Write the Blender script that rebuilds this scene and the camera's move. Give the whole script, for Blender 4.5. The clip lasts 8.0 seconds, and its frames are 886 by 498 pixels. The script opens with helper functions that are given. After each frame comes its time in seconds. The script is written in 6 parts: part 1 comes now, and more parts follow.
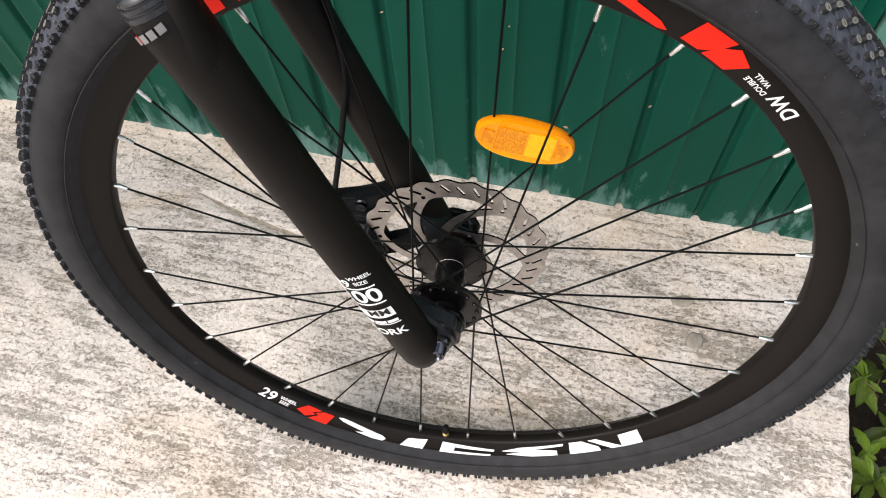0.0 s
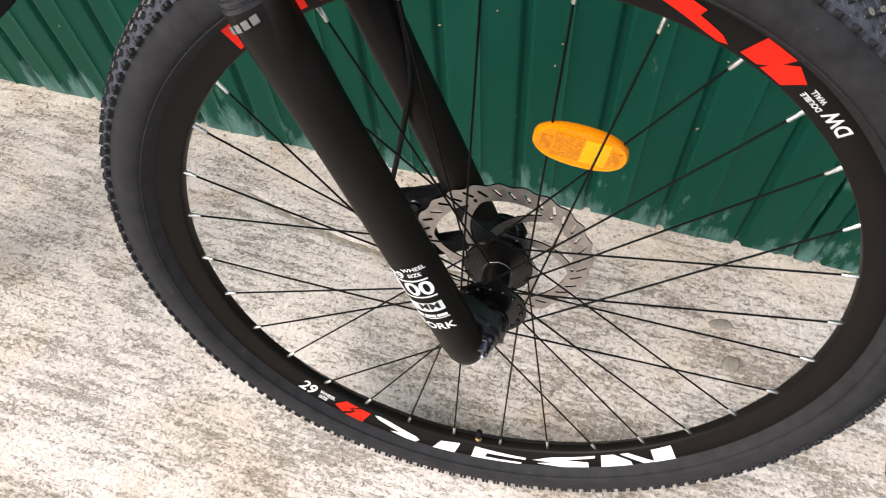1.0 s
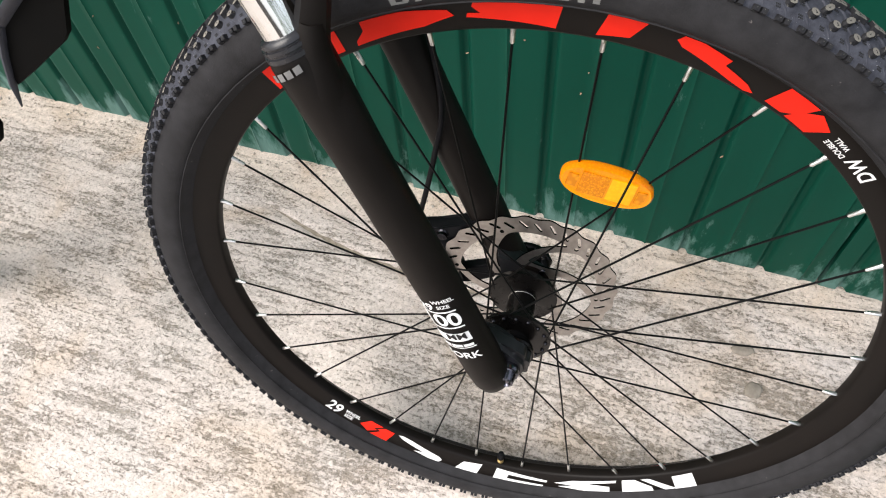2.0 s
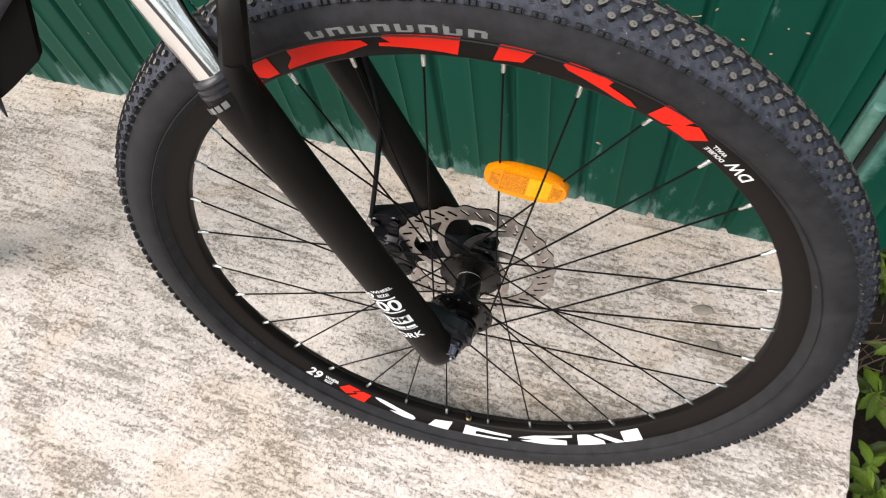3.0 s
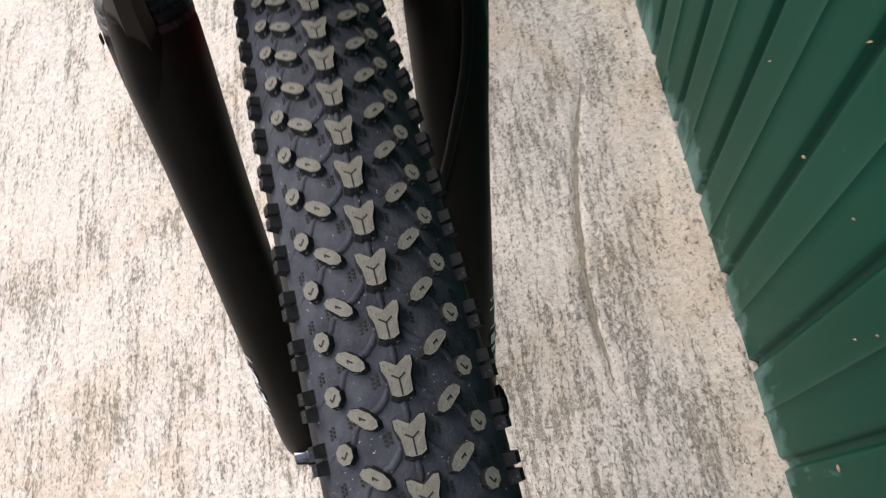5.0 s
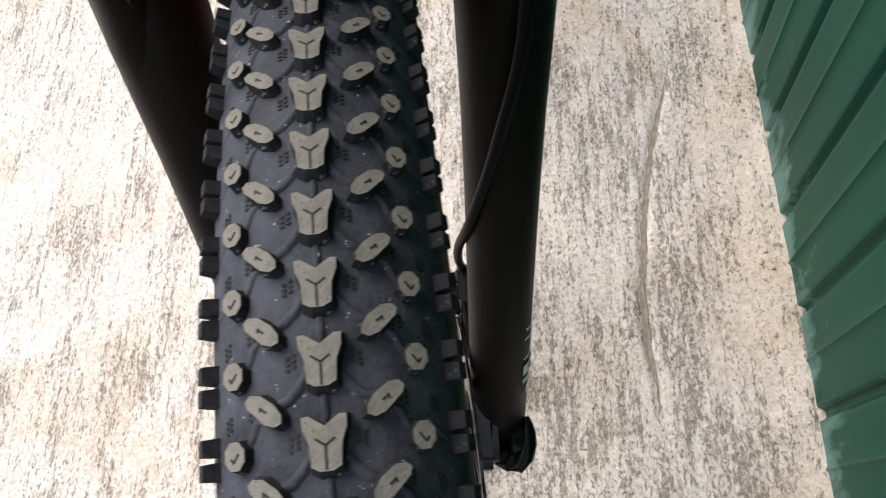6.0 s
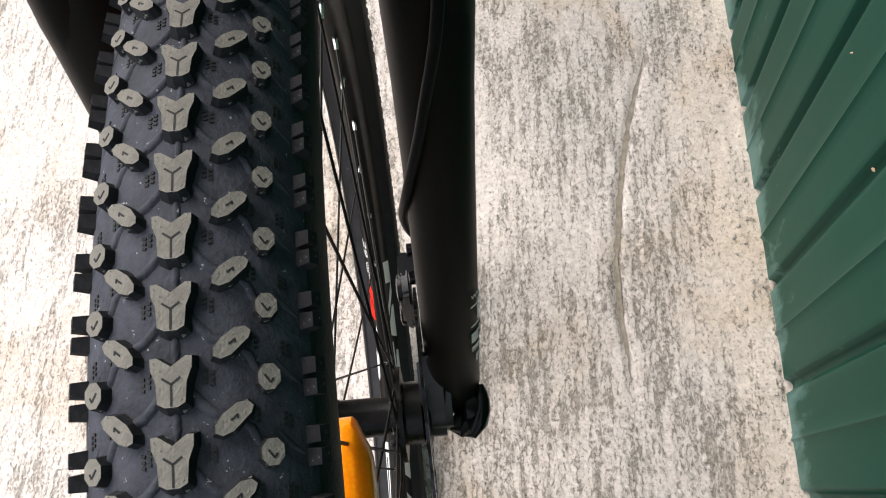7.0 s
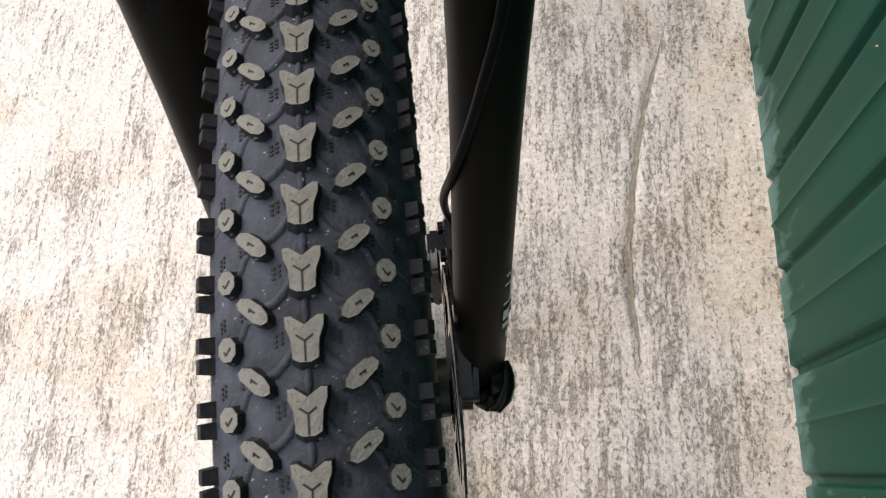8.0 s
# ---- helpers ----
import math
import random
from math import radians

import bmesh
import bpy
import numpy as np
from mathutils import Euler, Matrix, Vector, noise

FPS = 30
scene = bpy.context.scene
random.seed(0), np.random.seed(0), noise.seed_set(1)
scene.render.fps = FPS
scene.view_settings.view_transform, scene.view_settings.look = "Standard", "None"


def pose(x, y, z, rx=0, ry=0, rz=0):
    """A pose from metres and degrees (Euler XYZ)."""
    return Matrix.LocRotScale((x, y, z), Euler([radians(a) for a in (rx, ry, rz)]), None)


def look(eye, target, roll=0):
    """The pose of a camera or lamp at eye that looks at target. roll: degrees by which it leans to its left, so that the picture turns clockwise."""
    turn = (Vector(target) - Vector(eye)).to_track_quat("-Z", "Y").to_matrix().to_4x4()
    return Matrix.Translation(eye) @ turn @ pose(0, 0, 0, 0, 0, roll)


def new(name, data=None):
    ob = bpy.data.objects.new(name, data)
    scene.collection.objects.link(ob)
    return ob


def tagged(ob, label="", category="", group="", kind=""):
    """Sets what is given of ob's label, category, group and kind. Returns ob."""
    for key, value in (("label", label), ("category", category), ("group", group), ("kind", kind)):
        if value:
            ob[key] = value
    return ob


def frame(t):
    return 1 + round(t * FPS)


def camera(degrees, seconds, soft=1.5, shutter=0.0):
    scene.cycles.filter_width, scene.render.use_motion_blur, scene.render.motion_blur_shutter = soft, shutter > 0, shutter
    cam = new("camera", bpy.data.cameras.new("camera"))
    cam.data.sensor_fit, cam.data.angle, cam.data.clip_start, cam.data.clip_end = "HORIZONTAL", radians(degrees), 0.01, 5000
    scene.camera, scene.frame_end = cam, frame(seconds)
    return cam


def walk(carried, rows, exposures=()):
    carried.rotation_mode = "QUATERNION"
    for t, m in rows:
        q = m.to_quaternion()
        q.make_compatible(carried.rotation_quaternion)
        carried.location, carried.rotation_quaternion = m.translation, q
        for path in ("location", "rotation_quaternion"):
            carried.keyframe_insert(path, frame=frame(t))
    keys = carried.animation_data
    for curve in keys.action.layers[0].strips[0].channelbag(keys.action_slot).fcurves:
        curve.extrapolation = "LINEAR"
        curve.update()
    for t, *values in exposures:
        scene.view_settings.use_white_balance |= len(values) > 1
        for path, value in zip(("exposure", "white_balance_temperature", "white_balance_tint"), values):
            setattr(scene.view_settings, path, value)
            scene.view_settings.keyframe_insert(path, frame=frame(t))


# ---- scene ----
cam = camera(64.66, 8.0, soft=1.1, shutter=0.25)
PATH = [
    (0, (0.0670, -0.2149, 0.9199), (-0.0523, 0.2523, 0.1014), -4.96),
    (0.5, (0.0794, -0.2276, 0.9199), (-0.0646, 0.2410, 0.1062), -7.13),
    (1, (0.0551, -0.2441, 0.9281), (-0.1072, 0.2395, 0.1266), -5.28),
    (1.5, (0.0421, -0.2453, 0.9444), (-0.1430, 0.2444, 0.1517), -5.90),
    (3, (0.1215, -0.2155, 1.0205), (-0.0826, 0.1997, 0.1908), -12.42),
    (3.5, (0.1697, -0.1990, 1.1848), (-0.0775, 0.1096, 0.3210), -19.76),
    (4, (0.1279, -0.0653, 1.1933), (-0.0490, 0.1939, 0.2966), -10.35),
    (4.2, (0.1181, -0.0157, 1.1745), (-0.1261, 0.1800, 0.2775), -16.62),
    (4.4, (0.1223, 0.0647, 1.1184), (-0.2035, 0.1898, 0.2349), -19.06),
    (4.5, (0.1213, 0.1069, 1.0764), (-0.2444, 0.1540, 0.2009), -24.92),
    (4.6, (0.1173, 0.1411, 1.0272), (-0.2613, 0.1580, 0.1561), -21.10),
    (4.7, (0.1093, 0.1662, 0.9756), (-0.2730, 0.1604, 0.1059), -20.79),
    (5.8, (0.0499, 0.1720, 0.8387), (-0.2875, 0.0364, -0.0389), -27.49),
    (6, (0.0450, 0.1826, 0.8423), (-0.3042, 0.0369, -0.0291), -28.51),
    (6.5, (0.0514, 0.2075, 0.8382), (-0.2801, 0.0598, -0.0397), -29.33),
    (7, (0.0547, 0.2147, 0.8436), (-0.2668, 0.0623, -0.0373), -30.92),
    (7.5, (0.0560, 0.2084, 0.8543), (-0.2555, 0.0618, -0.0312), -30.25),
    (8, (0.0589, 0.1911, 0.8569), (-0.2388, 0.0437, -0.0332), -30.32),
]
walk(cam, [(t, look(eye, target, roll)) for t, eye, target, roll in PATH],
     exposures=((0, 0.19), (1.7, 0.16), (3.0, 0.1), (3.5, -0.03), (4.0, -0.09), (4.7, -0.11), (5.8, 0.08), (6.5, 0.18), (7.5, 0.18), (8.0, 0.05)))

# ---- world and light: bright overcast daylight ----
world = bpy.data.worlds.new("overcast_sky")
scene.world = world
world.use_nodes = True
wn = world.node_tree
sky = wn.nodes.new("ShaderNodeTexSky")
sky.sky_type = 'NISHITA'
sky.sun_disc = False
sky.sun_elevation, sky.sun_rotation = radians(46), radians(230)
sky.air_density, sky.dust_density, sky.ozone_density = 1.0, 4.0, 1.0
hazy = wn.nodes.new("ShaderNodeMix")
hazy.data_type = 'RGBA'
hazy.inputs[0].default_value = 0.6
hazy.inputs[7].default_value = (5.5, 5.6, 5.8, 1)
wn.links.new(sky.outputs[0], hazy.inputs[6])
wn.links.new(hazy.outputs[2], wn.nodes["Background"].inputs[0])
wn.nodes["Background"].inputs[1].default_value = 0.27
sun_data = bpy.data.lights.new("sun", 'SUN')
sun_data.energy, sun_data.angle, sun_data.color = 3.15, radians(46), (1.0, 0.965, 0.92)
sun = new("sun", sun_data)
sun.matrix_world = look((-2.4, -2.0, 3.2), (0, 0, 0))


# ---- materials ----
def material(name, color, rough=0.5, metal=0.0, spec=0.5):
    m = bpy.data.materials.new(name)
    m.use_nodes = True
    b = m.node_tree.nodes["Principled BSDF"]
    b.inputs["Base Color"].default_value = (*color, 1)
    b.inputs["Roughness"].default_value = rough
    b.inputs["Metallic"].default_value = metal
    b.inputs["Specular IOR Level"].default_value = spec
    return m


def node(m, kind, **values):
    n = m.node_tree.nodes.new(kind)
    for key, value in values.items():
        n.inputs[key.replace("_", " ")].default_value = value
    return n


def link(m, a, out, b, inp):
    m.node_tree.links.new(a.outputs[out], b.inputs[inp])


def ramp(m, stops):
    r = m.node_tree.nodes.new("ShaderNodeValToRGB")
    while len(r.color_ramp.elements) < len(stops):
        r.color_ramp.elements.new(0.5)
    for e, (p, c) in zip(r.color_ramp.elements, stops):
        e.position, e.color = p, (*c, 1)
    return r


def coords(m, scale=(1, 1, 1), turn=0.0):
    c = m.node_tree.nodes.new("ShaderNodeTexCoord")
    p = m.node_tree.nodes.new("ShaderNodeMapping")
    p.inputs["Scale"].default_value = scale
    p.inputs["Rotation"].default_value = (0, 0, turn)
    link(m, c, "Object", p, "Vector")
    return p


def mottled(name, light, dark, scale, rough=(0.4, 0.6), metal=0.0, bump=0.1, bump_scale=None, spec=0.5, dist=0.001):
    """A surface with two scales of variation in colour, gloss and relief."""
    m = material(name, light, rough[0], metal, spec)
    b = m.node_tree.nodes["Principled BSDF"]
    co = coords(m)
    a = node(m, "ShaderNodeTexNoise", Scale=scale, Detail=6.0, Roughness=0.65)
    link(m, co, 0, a, "Vector")
    r = ramp(m, [(0.32, dark), (0.68, light)])
    link(m, a, "Fac", r, "Fac")
    link(m, r, 0, b, "Base Color")
    g = ramp(m, [(0.3, (rough[0],) * 3), (0.7, (rough[1],) * 3)])
    link(m, a, "Fac", g, "Fac")
    link(m, g, 0, b, "Roughness")
    f = node(m, "ShaderNodeTexNoise", Scale=bump_scale or scale * 12, Detail=4.0)
    link(m, co, 0, f, "Vector")
    bp = node(m, "ShaderNodeBump", Strength=bump, Distance=dist)
    link(m, f, "Fac", bp, "Height")
    link(m, bp, 0, b, "Normal")
    return m


RUBBER = mottled("tyre_rubber", (0.0290, 0.0284, 0.0305), (0.0155, 0.0151, 0.0162), 60, (0.55, 0.75), 0, 0.25, 900, 0.12)
CASING_RUBBER = mottled("casing_rubber", (0.066, 0.069, 0.085), (0.026, 0.0275, 0.035), 110, (0.6, 0.85), 0, 0.35, 900, 0.12)
KNOB_SIDE = mottled("knob_rubber", (0.030, 0.030, 0.033), (0.010, 0.0104, 0.012), 220, (0.6, 0.8), 0, 0.2, 900, 0.12)
KNOB_TOP = mottled("worn_knob_face", (0.225, 0.211, 0.184), (0.125, 0.117, 0.104), 160, (0.75, 0.95), 0, 0.35, 1400, 0.15)
BLACK_PAINT = mottled("matt_black_paint", (0.0082, 0.0065, 0.0056), (0.0056, 0.0044, 0.0038), 18, (0.40, 0.50), 0, 0.05, 1800, 0.135)
SATIN_BLACK = mottled("satin_black_casting", (0.011, 0.011, 0.013), (0.007, 0.007, 0.008), 30, (0.3, 0.42), 0, 0.08, 900, 0.4)
NUT_STEEL = mottled("dark_polished_steel", (0.16, 0.16, 0.19), (0.09, 0.09, 0.11), 60, (0.14, 0.22), 1.0, 0.03)
GUNMETAL = mottled("dark_chrome", (0.045, 0.045, 0.05), (0.025, 0.025, 0.03), 60, (0.2, 0.3), 1.0, 0.03)
HUB_BLACK = mottled("gloss_black_hub", (0.0040, 0.0034, 0.0032), (0.0028, 0.0024, 0.0023), 30, (0.22, 0.32), 0, 0.03, 800, 0.28)
BLACK_GLOSS = mottled("gloss_black", (0.004, 0.004, 0.0045), (0.003, 0.003, 0.003), 30, (0.18, 0.3), 0, 0.03, 800, 0.17)
ALLOY_BLACK = mottled("black_anodised_alloy", (0.0080, 0.0060, 0.005), (0.005, 0.0042, 0.0038), 14, (0.38, 0.5), 0.0, 0.05, 1200, 0.12)
STEEL = mottled("brushed_steel", (0.50, 0.48, 0.46), (0.33, 0.31, 0.30), 90, (0.28, 0.42), 1.0, 0.1, 1500)
ROTOR_STEEL = mottled("warm_disc_steel", (0.48, 0.445, 0.415), (0.33, 0.305, 0.285), 110, (0.34, 0.46), 1.0, 0.15, 1500)
SEAL_RUBBER = mottled("grey_seal_rubber", (0.020, 0.020, 0.023), (0.013, 0.013, 0.015), 40, (0.22, 0.32), 0, 0.05, 900, 0.4)
CRANK_ALLOY = mottled("dark_crank_alloy", (0.030, 0.026, 0.024), (0.018, 0.016, 0.015), 40, (0.34, 0.46), 0.2, 0.05, 900, 0.3)
FLAP_PLASTIC = mottled("dull_black_flap", (0.0035, 0.0033, 0.003), (0.002, 0.002, 0.002), 30, (0.7, 0.85), 0, 0.1, 500, 0.05)
CHAIN_STEEL = mottled("oily_chain_steel", (0.22, 0.20, 0.185), (0.07, 0.063, 0.058), 180, (0.3, 0.45), 1.0, 0.1, 900)
ALLOY_GREY = mottled("worn_grey_alloy", (0.16, 0.145, 0.135), (0.08, 0.073, 0.068), 60, (0.3, 0.45), 0.8, 0.1, 900)
CHROME = mottled("chrome", (0.85, 0.85, 0.84), (0.78, 0.78, 0.77), 20, (0.04, 0.08), 1.0, 0.01)
SPOKE = mottled("black_spoke", (0.003, 0.003, 0.003), (0.002, 0.002, 0.002), 60, (0.35, 0.45), 0.0, 0.02, spec=0.12)
NIPPLE = mottled("silver_nipple", (0.78, 0.78, 0.76), (0.6, 0.6, 0.58), 200, (0.25, 0.35), 1.0, 0.05)
BRASS = mottled("dull_brass", (0.42, 0.30, 0.12), (0.28, 0.2, 0.09), 120, (0.35, 0.5), 0.9, 0.1)
RED_INK = mottled("red_decal", (0.76, 0.020, 0.008), (0.68, 0.016, 0.007), 30, (0.45, 0.55), 0, 0.02, spec=0.12)
WHITE_INK = mottled("white_decal", (0.80, 0.80, 0.80), (0.70, 0.70, 0.70), 40, (0.35, 0.45), 0, 0.02)
GREY_INK = mottled("grey_print", (0.19, 0.19, 0.185), (0.12, 0.12, 0.12), 60, (0.5, 0.6), 0, 0.05)
GREEN_INK = mottled("green_print", (0.02, 0.45, 0.10), (0.02, 0.35, 0.08), 60, (0.4, 0.5), 0, 0.02)
PLASTIC = mottled("dark_grey_plastic", (0.048, 0.051, 0.066), (0.036, 0.038, 0.049), 10, (0.46, 0.6), 0, 0.2, 2500, 0.4)
CREASE_SHADE = mottled("plastic_crease_shade", (0.030, 0.032, 0.040), (0.022, 0.024, 0.030), 10, (0.4, 0.5), 0, 0.1, 1200, 0.3)
PLASTIC_IN = mottled("black_plastic", (0.006, 0.006, 0.007), (0.004, 0.004, 0.005), 14, (0.4, 0.55), 0, 0.1, 1200, 0.10)
FRAME_GREY = mottled("matt_grey_frame", (0.085, 0.078, 0.072), (0.065, 0.06, 0.056), 12, (0.4, 0.5), 0.1, 0.05)
FRAME_DARK = mottled("dark_grey_letter", (0.020, 0.019, 0.018), (0.015, 0.0145, 0.014), 20, (0.4, 0.5), 0, 0.03, spec=0.25)
ORANGE = mottled("orange_band", (0.75, 0.06, 0.025), (0.65, 0.05, 0.02), 20, (0.35, 0.45), 0, 0.03)
BLUE = mottled("blue_anodised_dial", (0.02, 0.07, 0.50), (0.015, 0.05, 0.36), 30, (0.2, 0.3), 0.7, 0.03)


def speckle(m, scale, low, high, colour, stretch=(1, 1, 1)):
    """Strews small dry flecks of another colour over a surface."""
    b = m.node_tree.nodes["Principled BSDF"]
    n = node(m, "ShaderNodeTexNoise", Scale=scale, Detail=3.0, Roughness=0.6)
    link(m, coords(m, stretch), 0, n, "Vector")
    r = ramp(m, [(low, (0, 0, 0)), (high, (1, 1, 1))])
    link(m, n, "Fac", r, "Fac")
    mx = m.node_tree.nodes.new("ShaderNodeMix")
    mx.data_type = 'RGBA'
    link(m, r, 0, mx, 0)
    m.node_tree.links.new(b.inputs["Base Color"].links[0].from_socket, mx.inputs[6])
    mx.inputs[7].default_value = (*colour, 1)
    link(m, mx, 2, b, "Base Color")


speckle(CASING_RUBBER, 620.0, 0.685, 0.73, (0.34, 0.34, 0.36))
speckle(KNOB_SIDE, 520.0, 0.66, 0.72, (0.26, 0.25, 0.23))
speckle(KNOB_TOP, 700.0, 0.63, 0.70, (0.06, 0.056, 0.05))
speckle(RUBBER, 160.0, 0.71, 0.76, (0.11, 0.10, 0.095))


def reflector_material(name, light, dark, cell, relief):
    """Clear coloured plastic over a moulded pattern of small prisms."""
    m = material(name, light, 0.22, 0, 0.22)
    b = m.node_tree.nodes["Principled BSDF"]
    co = coords(m)
    v = node(m, "ShaderNodeTexVoronoi", Scale=cell)
    link(m, co, 0, v, "Vector")
    r = ramp(m, [(0.15, light), (0.6, dark)])
    link(m, v, "Distance", r, "Fac")
    link(m, r, 0, b, "Base Color")
    bp = node(m, "ShaderNodeBump", Strength=relief, Distance=0.0005)
    link(m, v, "Distance", bp, "Height")
    link(m, bp, 0, b, "Normal")
    b.inputs["Coat Weight"].default_value = 0.12
    b.inputs["Subsurface Weight"].default_value = 0.5
    b.inputs["Subsurface Radius"].default_value = (1.0, 0.35, 0.02)
    b.inputs["Subsurface Scale"].default_value = 0.012
    return m


AMBER = reflector_material("amber_plastic", (0.90, 0.285, 0.002), (0.82, 0.24, 0.002), 500.0, 0.1)
AMBER_GRID = reflector_material("amber_prism_grid", (0.82, 0.27, 0.002), (0.58, 0.165, 0.001), 620.0, 0.6)
AMBER_PALE = reflector_material("pale_amber_face", (0.95, 0.40, 0.004), (0.90, 0.36, 0.003), 300.0, 0.1)
AMBER_END = reflector_material("dark_amber_end", (0.80, 0.27, 0.002), (0.56, 0.16, 0.001), 200.0, 0.3)


def concrete_material():
    """Weathered brushed concrete: pale worn cement, brown sunken patches drawn out along the drag marks, grit and ochre stains."""
    m = material("brushed_concrete", (0.5, 0.47, 0.42), 0.88, 0, 0.2)
    b = m.node_tree.nodes["Principled BSDF"]
    flat = coords(m)
    drag = coords(m, (9.0, 42.0, 20.0))
    long = coords(m, (2.6, 66.0, 20.0))
    big = node(m, "ShaderNodeTexNoise", Scale=2.6, Detail=4.0, Roughness=0.55)
    link(m, flat, 0, big, "Vector")
    streak = node(m, "ShaderNodeTexNoise", Scale=2.4, Detail=8.0, Roughness=0.72, Distortion=0.2)
    link(m, drag, 0, streak, "Vector")
    sweepn = node(m, "ShaderNodeTexNoise", Scale=1.7, Detail=5.0, Roughness=0.6)
    link(m, long, 0, sweepn, "Vector")
    pits = node(m, "ShaderNodeTexNoise", Scale=130.0, Detail=7.0, Roughness=0.72, Distortion=0.3)
    link(m, flat, 0, pits, "Vector")
    grit = node(m, "ShaderNodeTexNoise", Scale=300.0, Detail=4.0, Roughness=0.72)
    link(m, flat, 0, grit, "Vector")

    def math_node(op, a, b2):
        n = node(m, "ShaderNodeMath")
        n.operation = op
        for i, v in enumerate((a, b2)):
            if isinstance(v, (int, float)):
                n.inputs[i].default_value = v
            else:
                m.node_tree.links.new(v, n.inputs[i])
        return n.outputs[0]

    # a pale crust, flaked off in ragged patches that follow the drag marks, over a brown-grey bed
    laid = coords(m, (92.0, 150.0, 60.0))
    crust = node(m, "ShaderNodeTexNoise", Scale=1.5, Detail=12.0, Roughness=0.74, Distortion=0.6)
    link(m, laid, 0, crust, "Vector")

    patch = node(m, "ShaderNodeTexNoise", Scale=1.0, Detail=6.0, Roughness=0.62, Distortion=0.6)
    link(m, coords(m, (7.0, 15.0, 10.0)), 0, patch, "Vector")

    def plus(value, weight, rest):
        n = math_node('MULTIPLY_ADD', value.outputs["Fac"], weight)
        m.node_tree.links.new(rest, n.node.inputs[2])
        return n

    stain_noise = node(m, "ShaderNodeTexNoise", Scale=9.0, Detail=5.0, Roughness=0.6)
    link(m, flat, 0, stain_noise, "Vector")
    place = m.node_tree.nodes.new("ShaderNodeSeparateXYZ")
    link(m, flat, 0, place, 0)
    strip = m.node_tree.nodes.new("ShaderNodeMapRange")
    strip.inputs["From Min"].default_value, strip.inputs["From Max"].default_value = 0.440 - 0.105, 0.440 - 0.045
    wander = math_node('MULTIPLY_ADD', stain_noise.outputs["Fac"], 0.16)
    m.node_tree.links.new(place.outputs["Y"], wander.node.inputs[2])
    m.node_tree.links.new(math_node('SUBTRACT', wander, 0.08), strip.inputs["Value"])
    # light falling off towards the wall, painted in by thinning the pale crust
    wall_shade = m.node_tree.nodes.new("ShaderNodeMapRange")
    wall_shade.inputs["From Min"].default_value, wall_shade.inputs["From Max"].default_value = -0.50, 0.12
    wall_shade.inputs["To Min"].default_value, wall_shade.inputs["To Max"].default_value = 0.020, -0.040
    m.node_tree.links.new(wander, wall_shade.inputs["Value"])
    level = math_node('MULTIPLY_ADD', strip.outputs[0], 0.06)
    level.node.inputs[2].default_value = 0
    m.node_tree.links.new(plus(patch, 0.54, plus(sweepn, 0.34, plus(big, 0.22, plus(streak, 0.55, crust.outputs["Fac"])))), level.node.inputs[2])
    edge = ramp(m, [(0.598, (0, 0, 0)), (0.611, (0.64, 0.64, 0.64)), (0.649, (1, 1, 1))])
    level = math_node('ADD', level, wall_shade.outputs[0])
    m.node_tree.links.new(math_node('MULTIPLY', level, 0.5), edge.inputs["Fac"])
    bed = ramp(m, [(0.34, (0.180, 0.153, 0.124)), (0.62, (0.43, 0.380, 0.330))])
    link(m, pits, "Fac", bed, "Fac")
    top = ramp(m, [(0.32, (0.475, 0.417, 0.370)), (0.46, (0.615, 0.546, 0.498)), (0.62, (0.722, 0.645, 0.594))])
    link(m, pits, "Fac", top, "Fac")
    flaked = m.node_tree.nodes.new("ShaderNodeMix")
    flaked.data_type = 'RGBA'
    link(m, edge, 0, flaked, 0)
    link(m, bed, 0, flaked, 6)
    link(m, top, 0, flaked, 7)
    height = math_node('MULTIPLY_ADD', edge.outputs[0], 0.30)
    m.node_tree.links.new(math_node('MULTIPLY', pits.outputs["Fac"], 0.35), height.node.inputs[2])
    # ochre and grey stains of their own shape
    stain = node(m, "ShaderNodeTexNoise", Scale=4.5, Detail=6.0, Roughness=0.6, Distortion=0.8)
    link(m, flat, 0, stain, "Vector")
    tint = ramp(m, [(0.36, (0.91, 0.865, 0.80)), (0.50, (1, 1, 1)), (0.66, (0.98, 1.0, 1.01)), (0.78, (0.84, 0.85, 0.86))])
    link(m, stain, "Fac", tint, "Fac")
    speck = ramp(m, [(0.34, (0.38, 0.35, 0.32)), (0.41, (0.94, 0.94, 0.94)), (0.7, (1.10, 1.09, 1.08))])
    link(m, grit, "Fac", speck, "Fac")
    last = flaked.outputs[2]
    ochre = ramp(m, [(0.0, (1, 1, 1)), (1.0, (0.985, 0.955, 0.905))])
    link(m, strip, 0, ochre, "Fac")
    for other in (tint, speck, ochre):
        mul = m.node_tree.nodes.new("ShaderNodeMix")
        mul.data_type, mul.blend_type = 'RGBA', 'MULTIPLY'
        mul.inputs[0].default_value = 1.0
        m.node_tree.links.new(last, mul.inputs[6])
        link(m, other, 0, mul, 7)
        last = mul.outputs[2]
    m.node_tree.links.new(last, b.inputs["Base Color"])
    relief = node(m, "ShaderNodeBump", Strength=0.7, Distance=0.006)
    m.node_tree.links.new(height, relief.inputs["Height"])
    fine = node(m, "ShaderNodeBump", Strength=0.3, Distance=0.0010)
    link(m, grit, "Fac", fine, "Height")
    link(m, relief, 0, fine, "Normal")
    link(m, fine, 0, b, "Normal")
    return m


